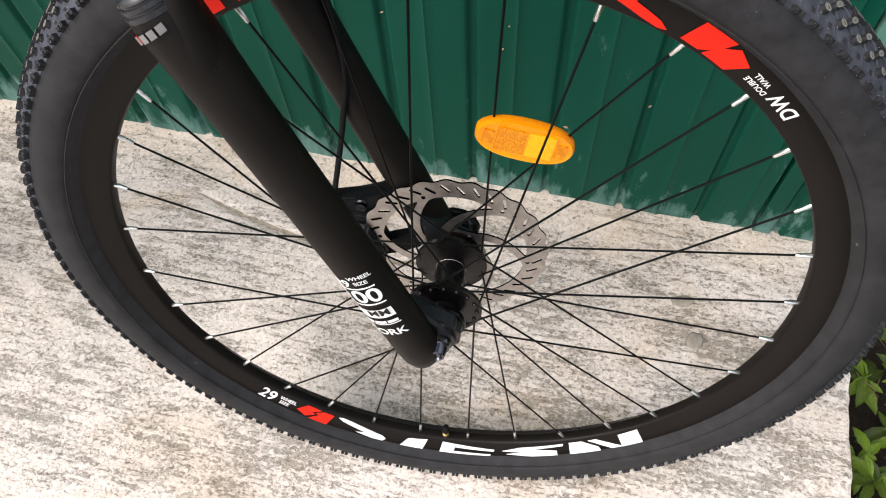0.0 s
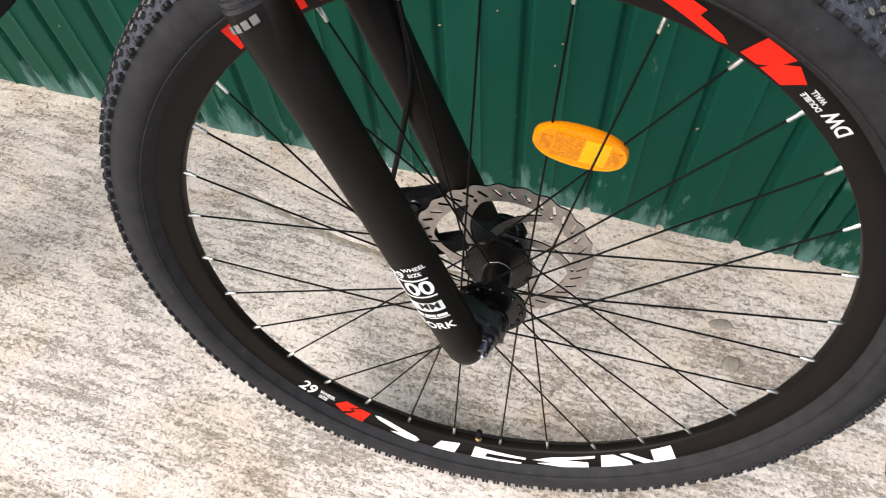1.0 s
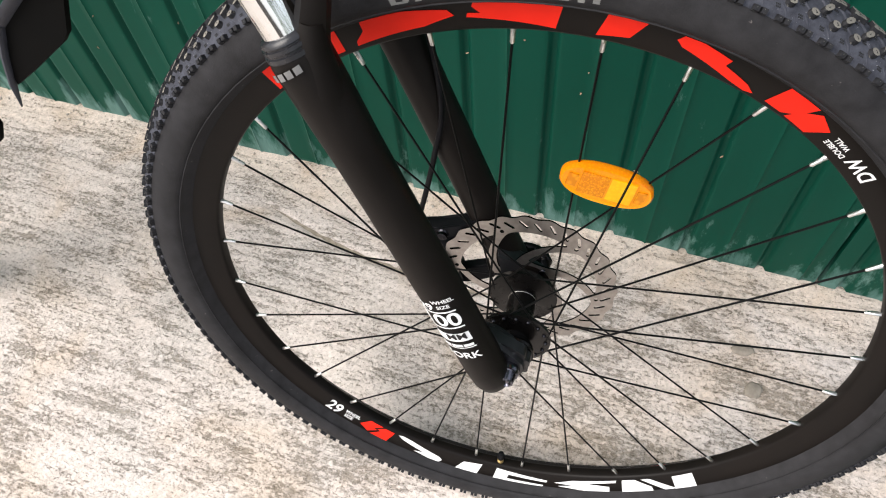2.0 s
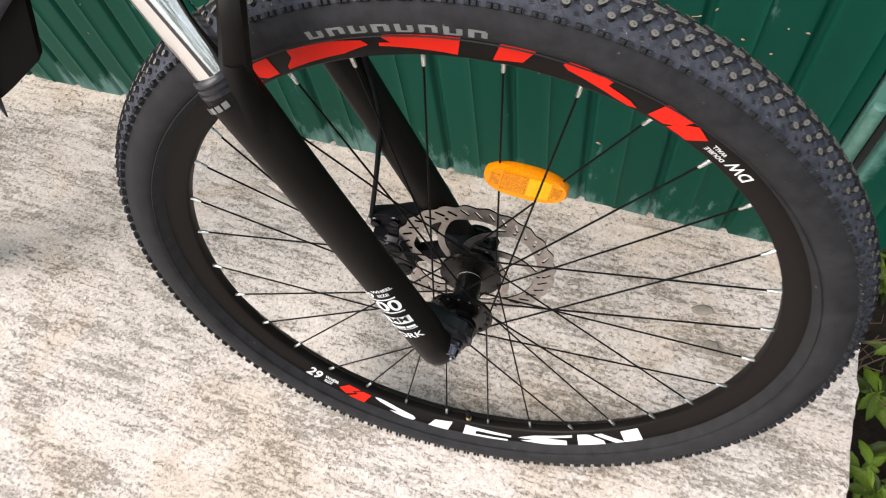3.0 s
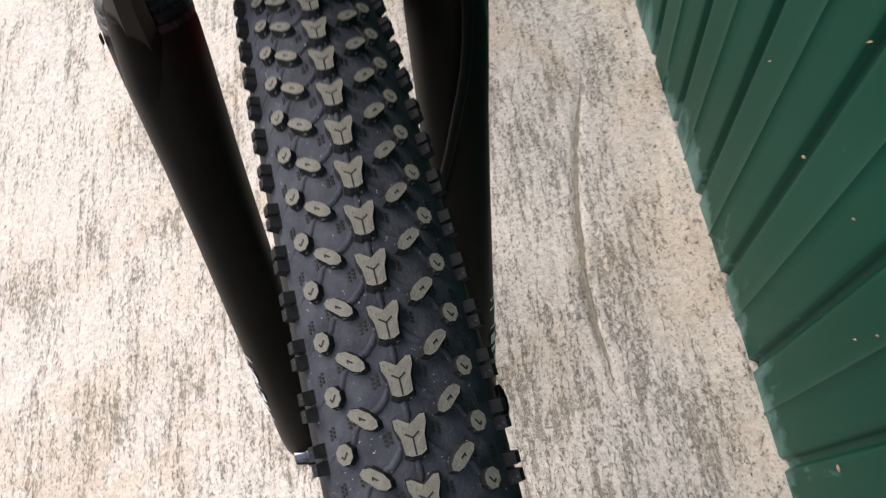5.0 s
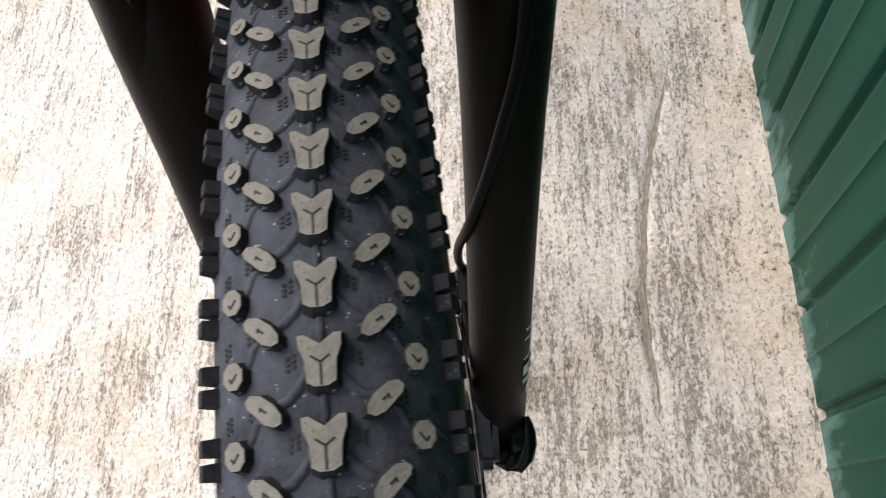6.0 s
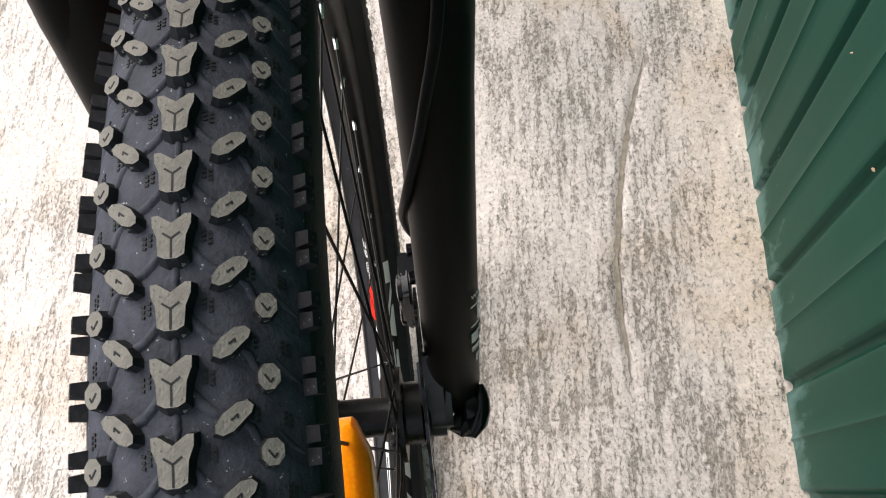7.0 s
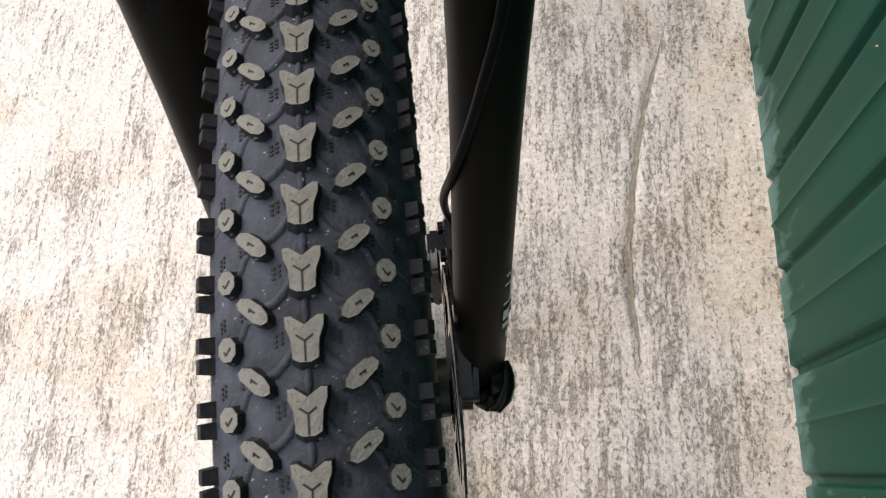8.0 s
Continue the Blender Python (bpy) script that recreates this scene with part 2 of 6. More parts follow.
def wall_material(name="green_sheet_metal", worn=False):
    """Dark green coated sheet metal with chalky scuffs low down and small chips."""
    m = material(name, (0.006, 0.05, 0.03), 0.42, 0, 0.11)
    b = m.node_tree.nodes["Principled BSDF"]
    co = coords(m)
    tall = coords(m, (1.0, 1.0, 0.35))
    big = node(m, "ShaderNodeTexNoise", Scale=3.0, Detail=4.0)
    link(m, tall, 0, big, "Vector")
    base = ramp(m, [(0.3, (0.0018, 0.046, 0.0285)), (0.7, (0.0036, 0.063, 0.041))])
    link(m, big, "Fac", base, "Fac")
    scuff = node(m, "ShaderNodeTexNoise", Scale=24.0, Detail=8.0, Roughness=0.72)
    link(m, tall, 0, scuff, "Vector")
    sep = m.node_tree.nodes.new("ShaderNodeSeparateXYZ")
    link(m, co, 0, sep, 0)
    low = m.node_tree.nodes.new("ShaderNodeMapRange")
    low.inputs["From Min"].default_value, low.inputs["From Max"].default_value = 0.02, 0.16
    low.inputs["To Min"].default_value, low.inputs["To Max"].default_value = 0.10, 0.0
    link(m, sep, "Z", low, "Value")
    add = node(m, "ShaderNodeMath")
    add.operation = 'ADD'
    link(m, scuff, "Fac", add, 0)
    link(m, low, 0, add, 1)
    cut = ramp(m, [(0.65, (0, 0, 0)), (0.72, (0.35, 0.35, 0.35)), (0.80, (0.8, 0.8, 0.8))])
    link(m, add, 0, cut, "Fac")
    mx = m.node_tree.nodes.new("ShaderNodeMix")
    mx.data_type = 'RGBA'
    link(m, cut, 0, mx, 0)
    link(m, base, 0, mx, 6)
    mx.inputs[7].default_value = (0.20, 0.34, 0.30, 1)
    # mortar splashes smeared over the foot of the sheet
    splash = node(m, "ShaderNodeTexNoise", Scale=15.0, Detail=9.0, Roughness=0.66, Distortion=0.3)
    link(m, tall, 0, splash, "Vector")
    foot = m.node_tree.nodes.new("ShaderNodeMapRange")
    foot.inputs["From Min"].default_value, foot.inputs["From Max"].default_value = 0.0, 0.085
    foot.inputs["To Min"].default_value, foot.inputs["To Max"].default_value = 0.17, -0.06
    link(m, sep, "Z", foot, "Value")
    wet = node(m, "ShaderNodeMath")
    wet.operation = 'ADD'
    link(m, splash, "Fac", wet, 0)
    link(m, foot, 0, wet, 1)
    veil = ramp(m, [(0.60, (0, 0, 0)), (0.635, (0.28, 0.28, 0.28)), (0.72, (0.62, 0.62, 0.62))])
    link(m, wet, 0, veil, "Fac")
    chalk = m.node_tree.nodes.new("ShaderNodeMix")
    chalk.data_type = 'RGBA'
    link(m, veil, 0, chalk, 0)
    link(m, mx, 2, chalk, 6)
    chalk.inputs[7].default_value = (0.15, 0.27, 0.245, 1)
    mx = chalk
    last = mx
    if worn:
        # rubbed grey paint with a ragged edge beside the hinge
        wobble = node(m, "ShaderNodeTexNoise", Scale=16.0, Detail=7.0, Roughness=0.65)
        link(m, co, 0, wobble, "Vector")
        off = node(m, "ShaderNodeMath")
        off.operation = 'MULTIPLY_ADD'
        link(m, wobble, "Fac", off, 0)
        off.inputs[1].default_value = 0.07
        link(m, sep, "X", off, 2)
        side = m.node_tree.nodes.new("ShaderNodeMapRange")
        side.inputs["From Min"].default_value, side.inputs["From Max"].default_value = 0.452, 0.440
        link(m, off, 0, side, "Value")
        lift = node(m, "ShaderNodeMath")
        lift.operation = 'MULTIPLY_ADD'
        link(m, wobble, "Fac", lift, 0)
        lift.inputs[1].default_value = 0.10
        link(m, sep, "Z", lift, 2)
        high = m.node_tree.nodes.new("ShaderNodeMapRange")
        high.inputs["From Min"].default_value, high.inputs["From Max"].default_value = 0.215, 0.25
        link(m, lift, 0, high, "Value")
        both = node(m, "ShaderNodeMath")
        both.operation = 'MULTIPLY'
        link(m, side, 0, both, 0)
        link(m, high, 0, both, 1)
        mx2 = m.node_tree.nodes.new("ShaderNodeMix")
        mx2.data_type = 'RGBA'
        link(m, both, 0, mx2, 0)
        link(m, mx, 2, mx2, 6)
        mx2.inputs[7].default_value = (0.085, 0.20, 0.165, 1)
        last = mx2
    link(m, last, 2, b, "Base Color")
    bp = node(m, "ShaderNodeBump", Strength=0.08, Distance=0.004)
    link(m, big, "Fac", bp, "Height")
    link(m, bp, 0, b, "Normal")
    return m


def soil_material():
    m = mottled("damp_soil", (0.028, 0.021, 0.014), (0.010, 0.008, 0.006), 14, (0.85, 0.98), 0, 0.8, 70, 0.2, 0.01)
    return m


def leaf_material():
    m = mottled("weed_leaf", (0.148, 0.222, 0.013), (0.044, 0.082, 0.006), 25, (0.45, 0.6), 0, 0.2, 220, 0.25)
    b = m.node_tree.nodes["Principled BSDF"]
    info = m.node_tree.nodes.new("ShaderNodeObjectInfo")
    hsv = m.node_tree.nodes.new("ShaderNodeHueSaturation")
    mr = m.node_tree.nodes.new("ShaderNodeMapRange")
    mr.inputs["To Min"].default_value, mr.inputs["To Max"].default_value = 0.12, 1.22
    link(m, info, "Random", mr, "Value")
    link(m, mr, 0, hsv, "Value")
    old = b.inputs["Base Color"].links[0].from_socket
    m.node_tree.links.new(old, hsv.inputs["Color"])
    link(m, hsv, 0, b, "Base Color")
    b.inputs["Subsurface Weight"].default_value = 0.1
    return m


DOOR_GREEN = wall_material("worn_green_sheet_metal", True)
CONCRETE, WALL_GREEN, SOIL, LEAF = concrete_material(), wall_material(), soil_material(), leaf_material()
TWIG = mottled("dry_twig", (0.19, 0.135, 0.085), (0.09, 0.062, 0.04), 60, (0.8, 0.9), 0, 0.3, 500, 0.2)
STEM = mottled("green_stem", (0.10, 0.17, 0.03), (0.07, 0.10, 0.02), 40, (0.5, 0.6), 0, 0.1)
# near-black for joints and cuts; on the door jamb it stands for shade
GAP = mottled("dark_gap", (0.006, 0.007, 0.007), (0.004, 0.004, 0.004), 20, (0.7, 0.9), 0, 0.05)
CHIP = mottled("dry_husk", (0.50, 0.33, 0.22), (0.30, 0.17, 0.11), 80, (0.6, 0.8), 0, 0.1)


# ---- shape helpers ----
def mesh_ob(name, bm, mats, parent=None, label="", smooth=True, sharp=40):
    bmesh.ops.recalc_face_normals(bm, faces=bm.faces[:])
    me = bpy.data.meshes.new(name)
    bm.to_mesh(me)
    bm.free()
    for m in (mats if isinstance(mats, (list, tuple)) else [mats]):
        me.materials.append(m)
    if smooth:
        me.polygons.foreach_set("use_smooth", [True] * len(me.polygons))
        me.set_sharp_from_angle(angle=radians(sharp))
    ob = new(name, me)
    if parent:
        ob.parent = parent
    if label:
        tagged(ob, label)
    return ob


part = mesh_ob


def ring_frame(pts, i):
    a = Vector(pts[max(i - 1, 0)])
    b = Vector(pts[min(i + 1, len(pts) - 1)])
    return (b - a).normalized()


def sweep(bm, pts, radii, seg=16, flat=1.0, up=(0, 1, 0), caps=True, mat=0):
    """A tube through pts; radii is one number or one per point; flat scales the section along the second axis."""
    if not isinstance(radii, (list, tuple)):
        radii = [radii] * len(pts)
    rings = []
    for i, p in enumerate(pts):
        d = ring_frame(pts, i)
        u = Vector(up) - Vector(up).dot(d) * d
        if u.length < 1e-4:
            u = d.orthogonal()
        u.normalize()
        v = d.cross(u)
        rings.append([bm.verts.new(Vector(p) + radii[i] * (math.cos(a) * u * flat + math.sin(a) * v))
                      for a in (2 * math.pi * k / seg for k in range(seg))])
    for r0, r1 in zip(rings, rings[1:]):
        for k in range(seg):
            f = bm.faces.new((r0[k], r0[(k + 1) % seg], r1[(k + 1) % seg], r1[k]))
            f.material_index = mat
    if caps:
        for r in (rings[0], rings[-1]):
            f = bm.faces.new(r)
            f.material_index = mat
    return rings


def revolve(bm, profile, seg=64, centre=(0, 0, 0), closed=True, mat=0, mats=None):
    """Turns a profile of (radius, y) about the y axis."""
    rings = [[bm.verts.new((centre[0] + r * math.sin(a), centre[1] + y, centre[2] + r * math.cos(a))) for r, y in profile]
             for a in (2 * math.pi * k / seg for k in range(seg))]
    n = len(profile)
    for k in range(seg):
        r0, r1 = rings[k], rings[(k + 1) % seg]
        for j in range(n if closed else n - 1):
            f = bm.faces.new((r0[j], r0[(j + 1) % n], r1[(j + 1) % n], r1[j]))
            f.material_index = mats[j] if mats else mat
    return rings


def turned(bm, profile, axis_from, axis_to, seg=24, mat=0):
    """A turned solid: profile of (distance along the axis, radius)."""
    a, b = Vector(axis_from), Vector(axis_to)
    d = (b - a).normalized()
    u = d.orthogonal().normalized()
    v = d.cross(u)
    rings = []
    for s, r in profile:
        rings.append([bm.verts.new(a + d * s + r * (math.cos(t) * u + math.sin(t) * v)) for t in (2 * math.pi * k / seg for k in range(seg))])
    for r0, r1 in zip(rings, rings[1:]):
        for k in range(seg):
            bm.faces.new((r0[k], r0[(k + 1) % seg], r1[(k + 1) % seg], r1[k])).material_index = mat
    for r in (rings[0], rings[-1]):
        bm.faces.new(r).material_index = mat


def prism(bm, poly, m, height, taper=1.0, mat_side=0, mat_top=0):
    """A polygon (x, y) raised by height along z, tapering, placed by the matrix m."""
    cx = sum(p[0] for p in poly) / len(poly)
    cy = sum(p[1] for p in poly) / len(poly)
    lo = [bm.verts.new(m @ Vector((x, y, 0))) for x, y in poly]
    hi = [bm.verts.new(m @ Vector((cx + (x - cx) * taper, cy + (y - cy) * taper, height))) for x, y in poly]
    n = len(poly)
    for k in range(n):
        bm.faces.new((lo[k], lo[(k + 1) % n], hi[(k + 1) % n], hi[k])).material_index = mat_side
    bm.faces.new(hi).material_index = mat_top
    bm.faces.new(lo[::-1]).material_index = mat_side


def box(bm, m, size, mat=0):
    x, y, z = (s / 2 for s in size)
    v = [bm.verts.new(m @ Vector((a * x, b * y, c * z))) for a in (-1, 1) for b in (-1, 1) for c in (-1, 1)]
    for q in ((0, 1, 3, 2), (4, 6, 7, 5), (0, 4, 5, 1), (2, 3, 7, 6), (0, 2, 6, 4), (1, 5, 7, 3)):
        bm.faces.new([v[i] for i in q]).material_index = mat


def outline_mesh(name, loops, thick, mat, parent=None, label=""):
    """A flat plate in its own xy plane: the first loop is the edge, the others are holes."""
    cu = bpy.data.curves.new(name, 'CURVE')
    cu.dimensions, cu.fill_mode, cu.extrude = '2D', 'BOTH', thick / 2
    for loop in loops:
        sp = cu.splines.new('POLY')
        sp.points.add(len(loop) - 1)
        for q, (x, y) in zip(sp.points, loop):
            q.co = (x, y, 0, 1)
        sp.use_cyclic_u = True
    tmp = bpy.data.objects.new(name, cu)
    me = bpy.data.meshes.new_from_object(tmp)
    bpy.data.objects.remove(tmp)
    bpy.data.curves.remove(cu)
    me.name = name
    me.materials.clear()
    me.materials.append(mat)
    ob = new(name, me)
    if parent:
        ob.parent = parent
    if label:
        tagged(ob, label)
    return ob


def text_loops(words, size=1.0):
    """Built-in font as a bmesh in the xy plane, centred."""
    cu = bpy.data.curves.new("words", 'FONT')
    cu.body, cu.size, cu.align_x, cu.align_y = words, size, 'CENTER', 'CENTER'
    cu.offset = 0.02 * size
    tmp = bpy.data.objects.new("words", cu)
    me = bpy.data.meshes.new_from_object(tmp)
    bpy.data.objects.remove(tmp)
    bpy.data.curves.remove(cu)
    bm = bmesh.new()
    bm.from_mesh(me)
    bpy.data.meshes.remove(me)
    return bm


# ---- ground, slab and wall ----
def add_ground():
    bm = bmesh.new()
    # soil sheet, finely cut near the slab's edge
    xs = [-3000, -60, -8, -3] + [0.3 + 0.05 * i for i in range(45)] + [4, 10, 60, 3000]
    ys = [-3000, -60, -8, -3] + [-1.2 + 0.06 * i for i in range(45)] + [4, 10, 60, 3000]
    grid = []
    for x in xs:
        row = []
        for y in ys:
            near = abs(x) < 4 and abs(y) < 4
            z = -0.13 + (0.035 * noise.noise((x * 7, y * 7, 0)) + 0.012 * noise.noise((x * 25, y * 25, 3)) if near else 0)
            row.append(bm.verts.new((x, y, z)))
        grid.append(row)
    for i in range(len(xs) - 1):
        for j in range(len(ys) - 1):
            bm.faces.new((grid[i][j], grid[i + 1][j], grid[i + 1][j + 1], grid[i][j + 1]))
    tagged(mesh_ob("ground", bm, SOIL), "damp dark garden soil beside the concrete", "ground", kind="structure")


SLAB_END, WALL_Y = 0.489, 0.440
SITE = pose(0, 0, 0, 0, 0, -3.8)


def groove_line(x):
    return 0.268 + 0.475 * max(0.0, -x - 0.16) ** 2 + 0.10 * max(0.0, x + 0.16) + 0.003 * noise.noise((x * 20, 0, 8))


def slab_height(x, y):
    h = 0.0022 * noise.noise((x * 3.0, y * 9.0, 1.0)) + 0.0010 * noise.noise((x * 16, y * 70, 2.0)) + 0.0006 * noise.noise((x * 60, y * 90, 5.0))
    # an old scored line that wanders along the wall
    c = groove_line(x)
    if -0.53 < x < -0.02:
        h -= 0.0048 * math.exp(-((y - c) / 0.0050) ** 2) * (1 if x < -0.14 else max(0.0, (-0.02 - x) / 0.12))
        h += 0.0005 * math.exp(-((y - c - 0.010) / 0.006) ** 2) * (1 if x < -0.14 else 0.4)
    # broken lip along the foot of the wall
    if y > 0.36:
        h += 0.004 * max(0.0, (y - 0.36) / 0.08) * noise.noise((x * 14, y * 20, 6.0))
    return h - 0.0012


def add_slab():
    bm = bmesh.new()
    xs = [-6, -4, -3, -2.4, -2, -1.7] + [-1.5 + 0.014 * i for i in range(int(1.94 / 0.014))]
    xs = [x for x in xs if x < SLAB_END - 0.012] + [SLAB_END - 0.008, SLAB_END]
    ys = [-6, -4, -3, -2, -1.4, -1.1] + [-0.9 + 0.012 * i for i in range(90)] + [0.18 + 0.0035 * i for i in range(80)]
    ys = [y for y in ys if y < 0.436] + [0.44, 0.49]
    rows = []
    for x in xs:
        row = []
        for y in ys:
            xx, z = x, slab_height(x, y)
            if x >= SLAB_END - 0.009:
                xx = x + 0.007 * noise.noise((3.0, y * 11, 0)) + 0.004 * noise.noise((3.0, y * 45, 7)) + 0.004
                if x == SLAB_END:
                    z -= 0.004
            if y > 0.42 and y < 0.48:
                z -= 0.006 * max(0.0, noise.noise((x * 9, 0, 4)))
            row.append(bm.verts.new((xx, y, z)))
        rows.append(row)
    for i in range(len(xs) - 1):
        for j in range(len(ys) - 1):
            bm.faces.new((rows[i][j], rows[i + 1][j], rows[i + 1][j + 1], rows[i][j + 1]))
    # skirt
    bound = [e for e in bm.edges if e.is_boundary]
    out = bmesh.ops.extrude_edge_only(bm, edges=bound)
    for v in (g for g in out["geom"] if isinstance(g, bmesh.types.BMVert)):
        v.co.z = -0.16
    slab = mesh_ob("concrete_slab", bm, CONCRETE, sharp=50)
    slab.matrix_world = SITE
    tagged(slab, "pale weathered concrete slab with brushed drag marks", "concrete slab", kind="structure")


RIBS = 0.1165
WALL_END = 0.493


def wall_sheet(name, x0, x1, z0, z1, y, label):
    """Profiled sheet: wide flats with a narrow pressed rib and a groove in turn."""
    bm = bmesh.new()
    xs = [(x0, 0.0)]
    k = math.floor(x0 / RIBS) - 1
    while k * RIBS < x1 + RIBS:
        c = k * RIBS + 0.0465
        for dx, dy in ((-0.0150, 0), (-0.0100, 0), (-0.0085, 0.0006), (-0.0055, 0.0062), (-0.0030, 0.0080), (0.0015, 0.0080), (0.0040, 0.0062), (0.0068, 0.0006), (0.0082, 0), (0.0125, 0.0), (0.0425, 0.0), (0.0520, -0.0003), (0.0550, -0.0016), (0.0565, -0.0026), (0.0580, -0.0016), (0.061, -0.0003), (0.0705, 0.0)):
            if x0 + 0.002 < c + dx < x1 - 0.002:
                xs.append((c + dx, dy))
        k += 1
    xs.append((x1, 0.0))
    xs.sort()
    zs = [z0, z0 + 0.01, z0 + 0.3, z0 + 0.7, z1]
    rows = [[bm.verts.new((x, y + dy, z)) for z in zs] for x, dy in xs]
    for a, b in zip(rows, rows[1:]):
        for j in range(len(zs) - 1):
            bm.faces.new((a[j], b[j], b[j + 1], a[j + 1]))
    back = bmesh.ops.extrude_face_region(bm, geom=bm.faces[:])
    for v in (g for g in back["geom"] if isinstance(g, bmesh.types.BMVert)):
        v.co.y += 0.016
    sheet = mesh_ob(name, bm, DOOR_GREEN if name.startswith("door") else WALL_GREEN, sharp=60)
    sheet.matrix_world = SITE
    return tagged(sheet, label, "door" if name.startswith("door") else "wall", kind="structure")


def add_wall():
    wall_sheet("wall_north", -7.0, 0.3575, -0.004, 2.6, WALL_Y, "dark green profiled sheet metal wall with scuffed foot")
    wall_sheet("door_1", 0.3625, WALL_END, -0.045, 2.6, WALL_Y - 0.003, "closed dark green metal door with rubbed paint")
    # jamb whose near-black colour paints the shade behind the door gap
    bm = bmesh.new()
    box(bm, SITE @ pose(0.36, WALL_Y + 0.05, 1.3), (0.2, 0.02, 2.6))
    tagged(mesh_ob("shaded_jamb", bm, GAP), "door jamb behind the gap, coloured near-black to stand for shade", "door jamb", kind="structure")
    bm = bmesh.new()
    box(bm, SITE @ pose(WALL_END - 0.008, WALL_Y + 2.012, 1.22), (0.012, 4.0, 2.76))
    tagged(mesh_ob("wall_east", bm, WALL_GREEN), "dark green sheet metal end wall of the shed", "wall", kind="structure")


add_ground()
add_slab()
add_wall()

# ---- the bicycle ----
AXLE = 0.3672
bike = new("bicycle")
bike.matrix_world = pose(0, 0, 0, -10.77, 0, 2.87)
tagged(bike, "black and grey mountain bicycle with red and white rim decals", "bicycle")
C = Vector((0, 0, AXLE))


def wheel_point(r, deg, y=0.0):
    """A point of the front wheel: degrees forward from the top."""
    a = radians(deg)
    return Vector((r * math.sin(a), y, AXLE + r * math.cos(a)))


def add_tyre():
    bm = bmesh.new()
    profile = []
    for k in range(25):
        a = radians(-128 + 256 * k / 24)
        profile.append((0.3385 + 0.0268 * math.cos(a), 0.0272 * math.sin(a)))
    profile = [(0.3165, -0.0108)] + [(0.3190, -0.0132)] + profile[1:-1] + [(0.3190, 0.0132)] + [(0.3165, 0.0108)]
    revolve(bm, profile, 160, C)
    return part("front_tyre", bm, RUBBER, bike, "black rubber mountain tyre with worn grey knobs")


tyre = add_tyre()


def add_bead_lines():
    """The dark gap between the tyre's bead and the rim, and the moulded line over it."""
    for side in (-1, 1):
        bm = bmesh.new()
        sweep(bm, [wheel_point(0.3200, 3 * k, side * 0.0132) for k in range(121)], 0.0009, 6, caps=False)
        part("bead_gap", bm, GAP, tyre)
        bm = bmesh.new()
        sweep(bm, [wheel_point(0.3243, 3 * k, side * 0.0238) for k in range(121)], 0.0006, 6, caps=False)
        part("moulded_line", bm, RUBBER, tyre)


add_bead_lines()
SHIELD = ([(-0.0041, -0.0052), (-0.0028, -0.0053), (0, -0.0034), (0.0028, -0.0053), (0.0041, -0.0052), (0.0040, -0.0030), (0.0030, -0.0004), (0.0027, 0.0036), (0.0012, 0.0044), (-0.0012, 0.0044), (-0.0027, 0.0036), (-0.0030, -0.0004), (-0.0040, -0.0030)][::-1],
          [(-0.0045, -0.0055), (-0.0028, -0.0057), (0, -0.0039), (0.0028, -0.0057), (0.0045, -0.0055), (0.0046, -0.0028), (0.0038, 0.0004), (0.0035, 0.0052), (0.0014, 0.0066), (-0.0014, 0.0066), (-0.0035, 0.0052), (-0.0038, 0.0004), (-0.0046, -0.0028)][::-1])
HEX = ([(0.0036, 0.0012), (0.0036, 0.0027), (0.0022, 0.0033), (0.0002, 0.0026), (-0.0032, -0.0006), (-0.0037, -0.0020), (-0.0026, -0.0030), (-0.0006, -0.0028), (0.0022, -0.0008)],
       [(0.0044, 0.0014), (0.0045, 0.0036), (0.0024, 0.0044), (-0.0006, 0.0034), (-0.0040, 0.0000), (-0.0044, -0.0022), (-0.0030, -0.0036), (-0.0004, -0.0034), (0.0028, -0.0012)])
OCT = ([(0.0024 * math.cos(radians(22.5 + 45 * k)), 0.0028 * math.sin(radians(22.5 + 45 * k))) for k in range(8)],
       [(0.0031 * math.cos(radians(22.5 + 45 * k)), 0.0036 * math.sin(radians(22.5 + 45 * k)) + 0.0003) for k in range(8)])
SIDE = ([(-0.0015, 0.0016), (0.0015, 0.0016), (0.0015, -0.0016), (-0.0015, -0.0016)], [(-0.0024, 0.0020), (0.0019, 0.0020), (0.0019, -0.0020), (-0.0024, -0.0020)])


def on_tyre(deg, lat, lean=1.0):
    """A frame on the casing: z out of the rubber, y along the rolling direction; lat in degrees round the section, lean the share of it by which z tilts."""
    a = radians(lat)
    r, y = 0.3385 + 0.0265 * math.cos(a), 0.0269 * math.sin(a)
    t = radians(deg)
    radial = Vector((math.sin(t), 0, math.cos(t)))
    along = Vector((math.cos(t), 0, -math.sin(t)))
    out = (radial * math.cos(a * lean) + Vector((0, 1, 0)) * math.sin(a * lean)).normalized()
    side = along.cross(out).normalized()
    m = Matrix((side, along, out)).transposed().to_4x4()
    m.translation = C + radial * r + Vector((0, y, 0))
    return m


def loft(bm, top, base, height, mats=(0, 1), sink=0.0010):
    """A knob: a worn face over flanks that run out into the casing."""
    lo = [bm.verts.new((x, y, -sink)) for x, y in base]
    hi = [bm.verts.new((x, y, height)) for x, y in top]
    n = len(top)
    for k in range(n):
        bm.faces.new((lo[k], lo[(k + 1) % n], hi[(k + 1) % n], hi[k])).material_index = mats[0]
    bm.faces.new(hi).material_index = mats[1]


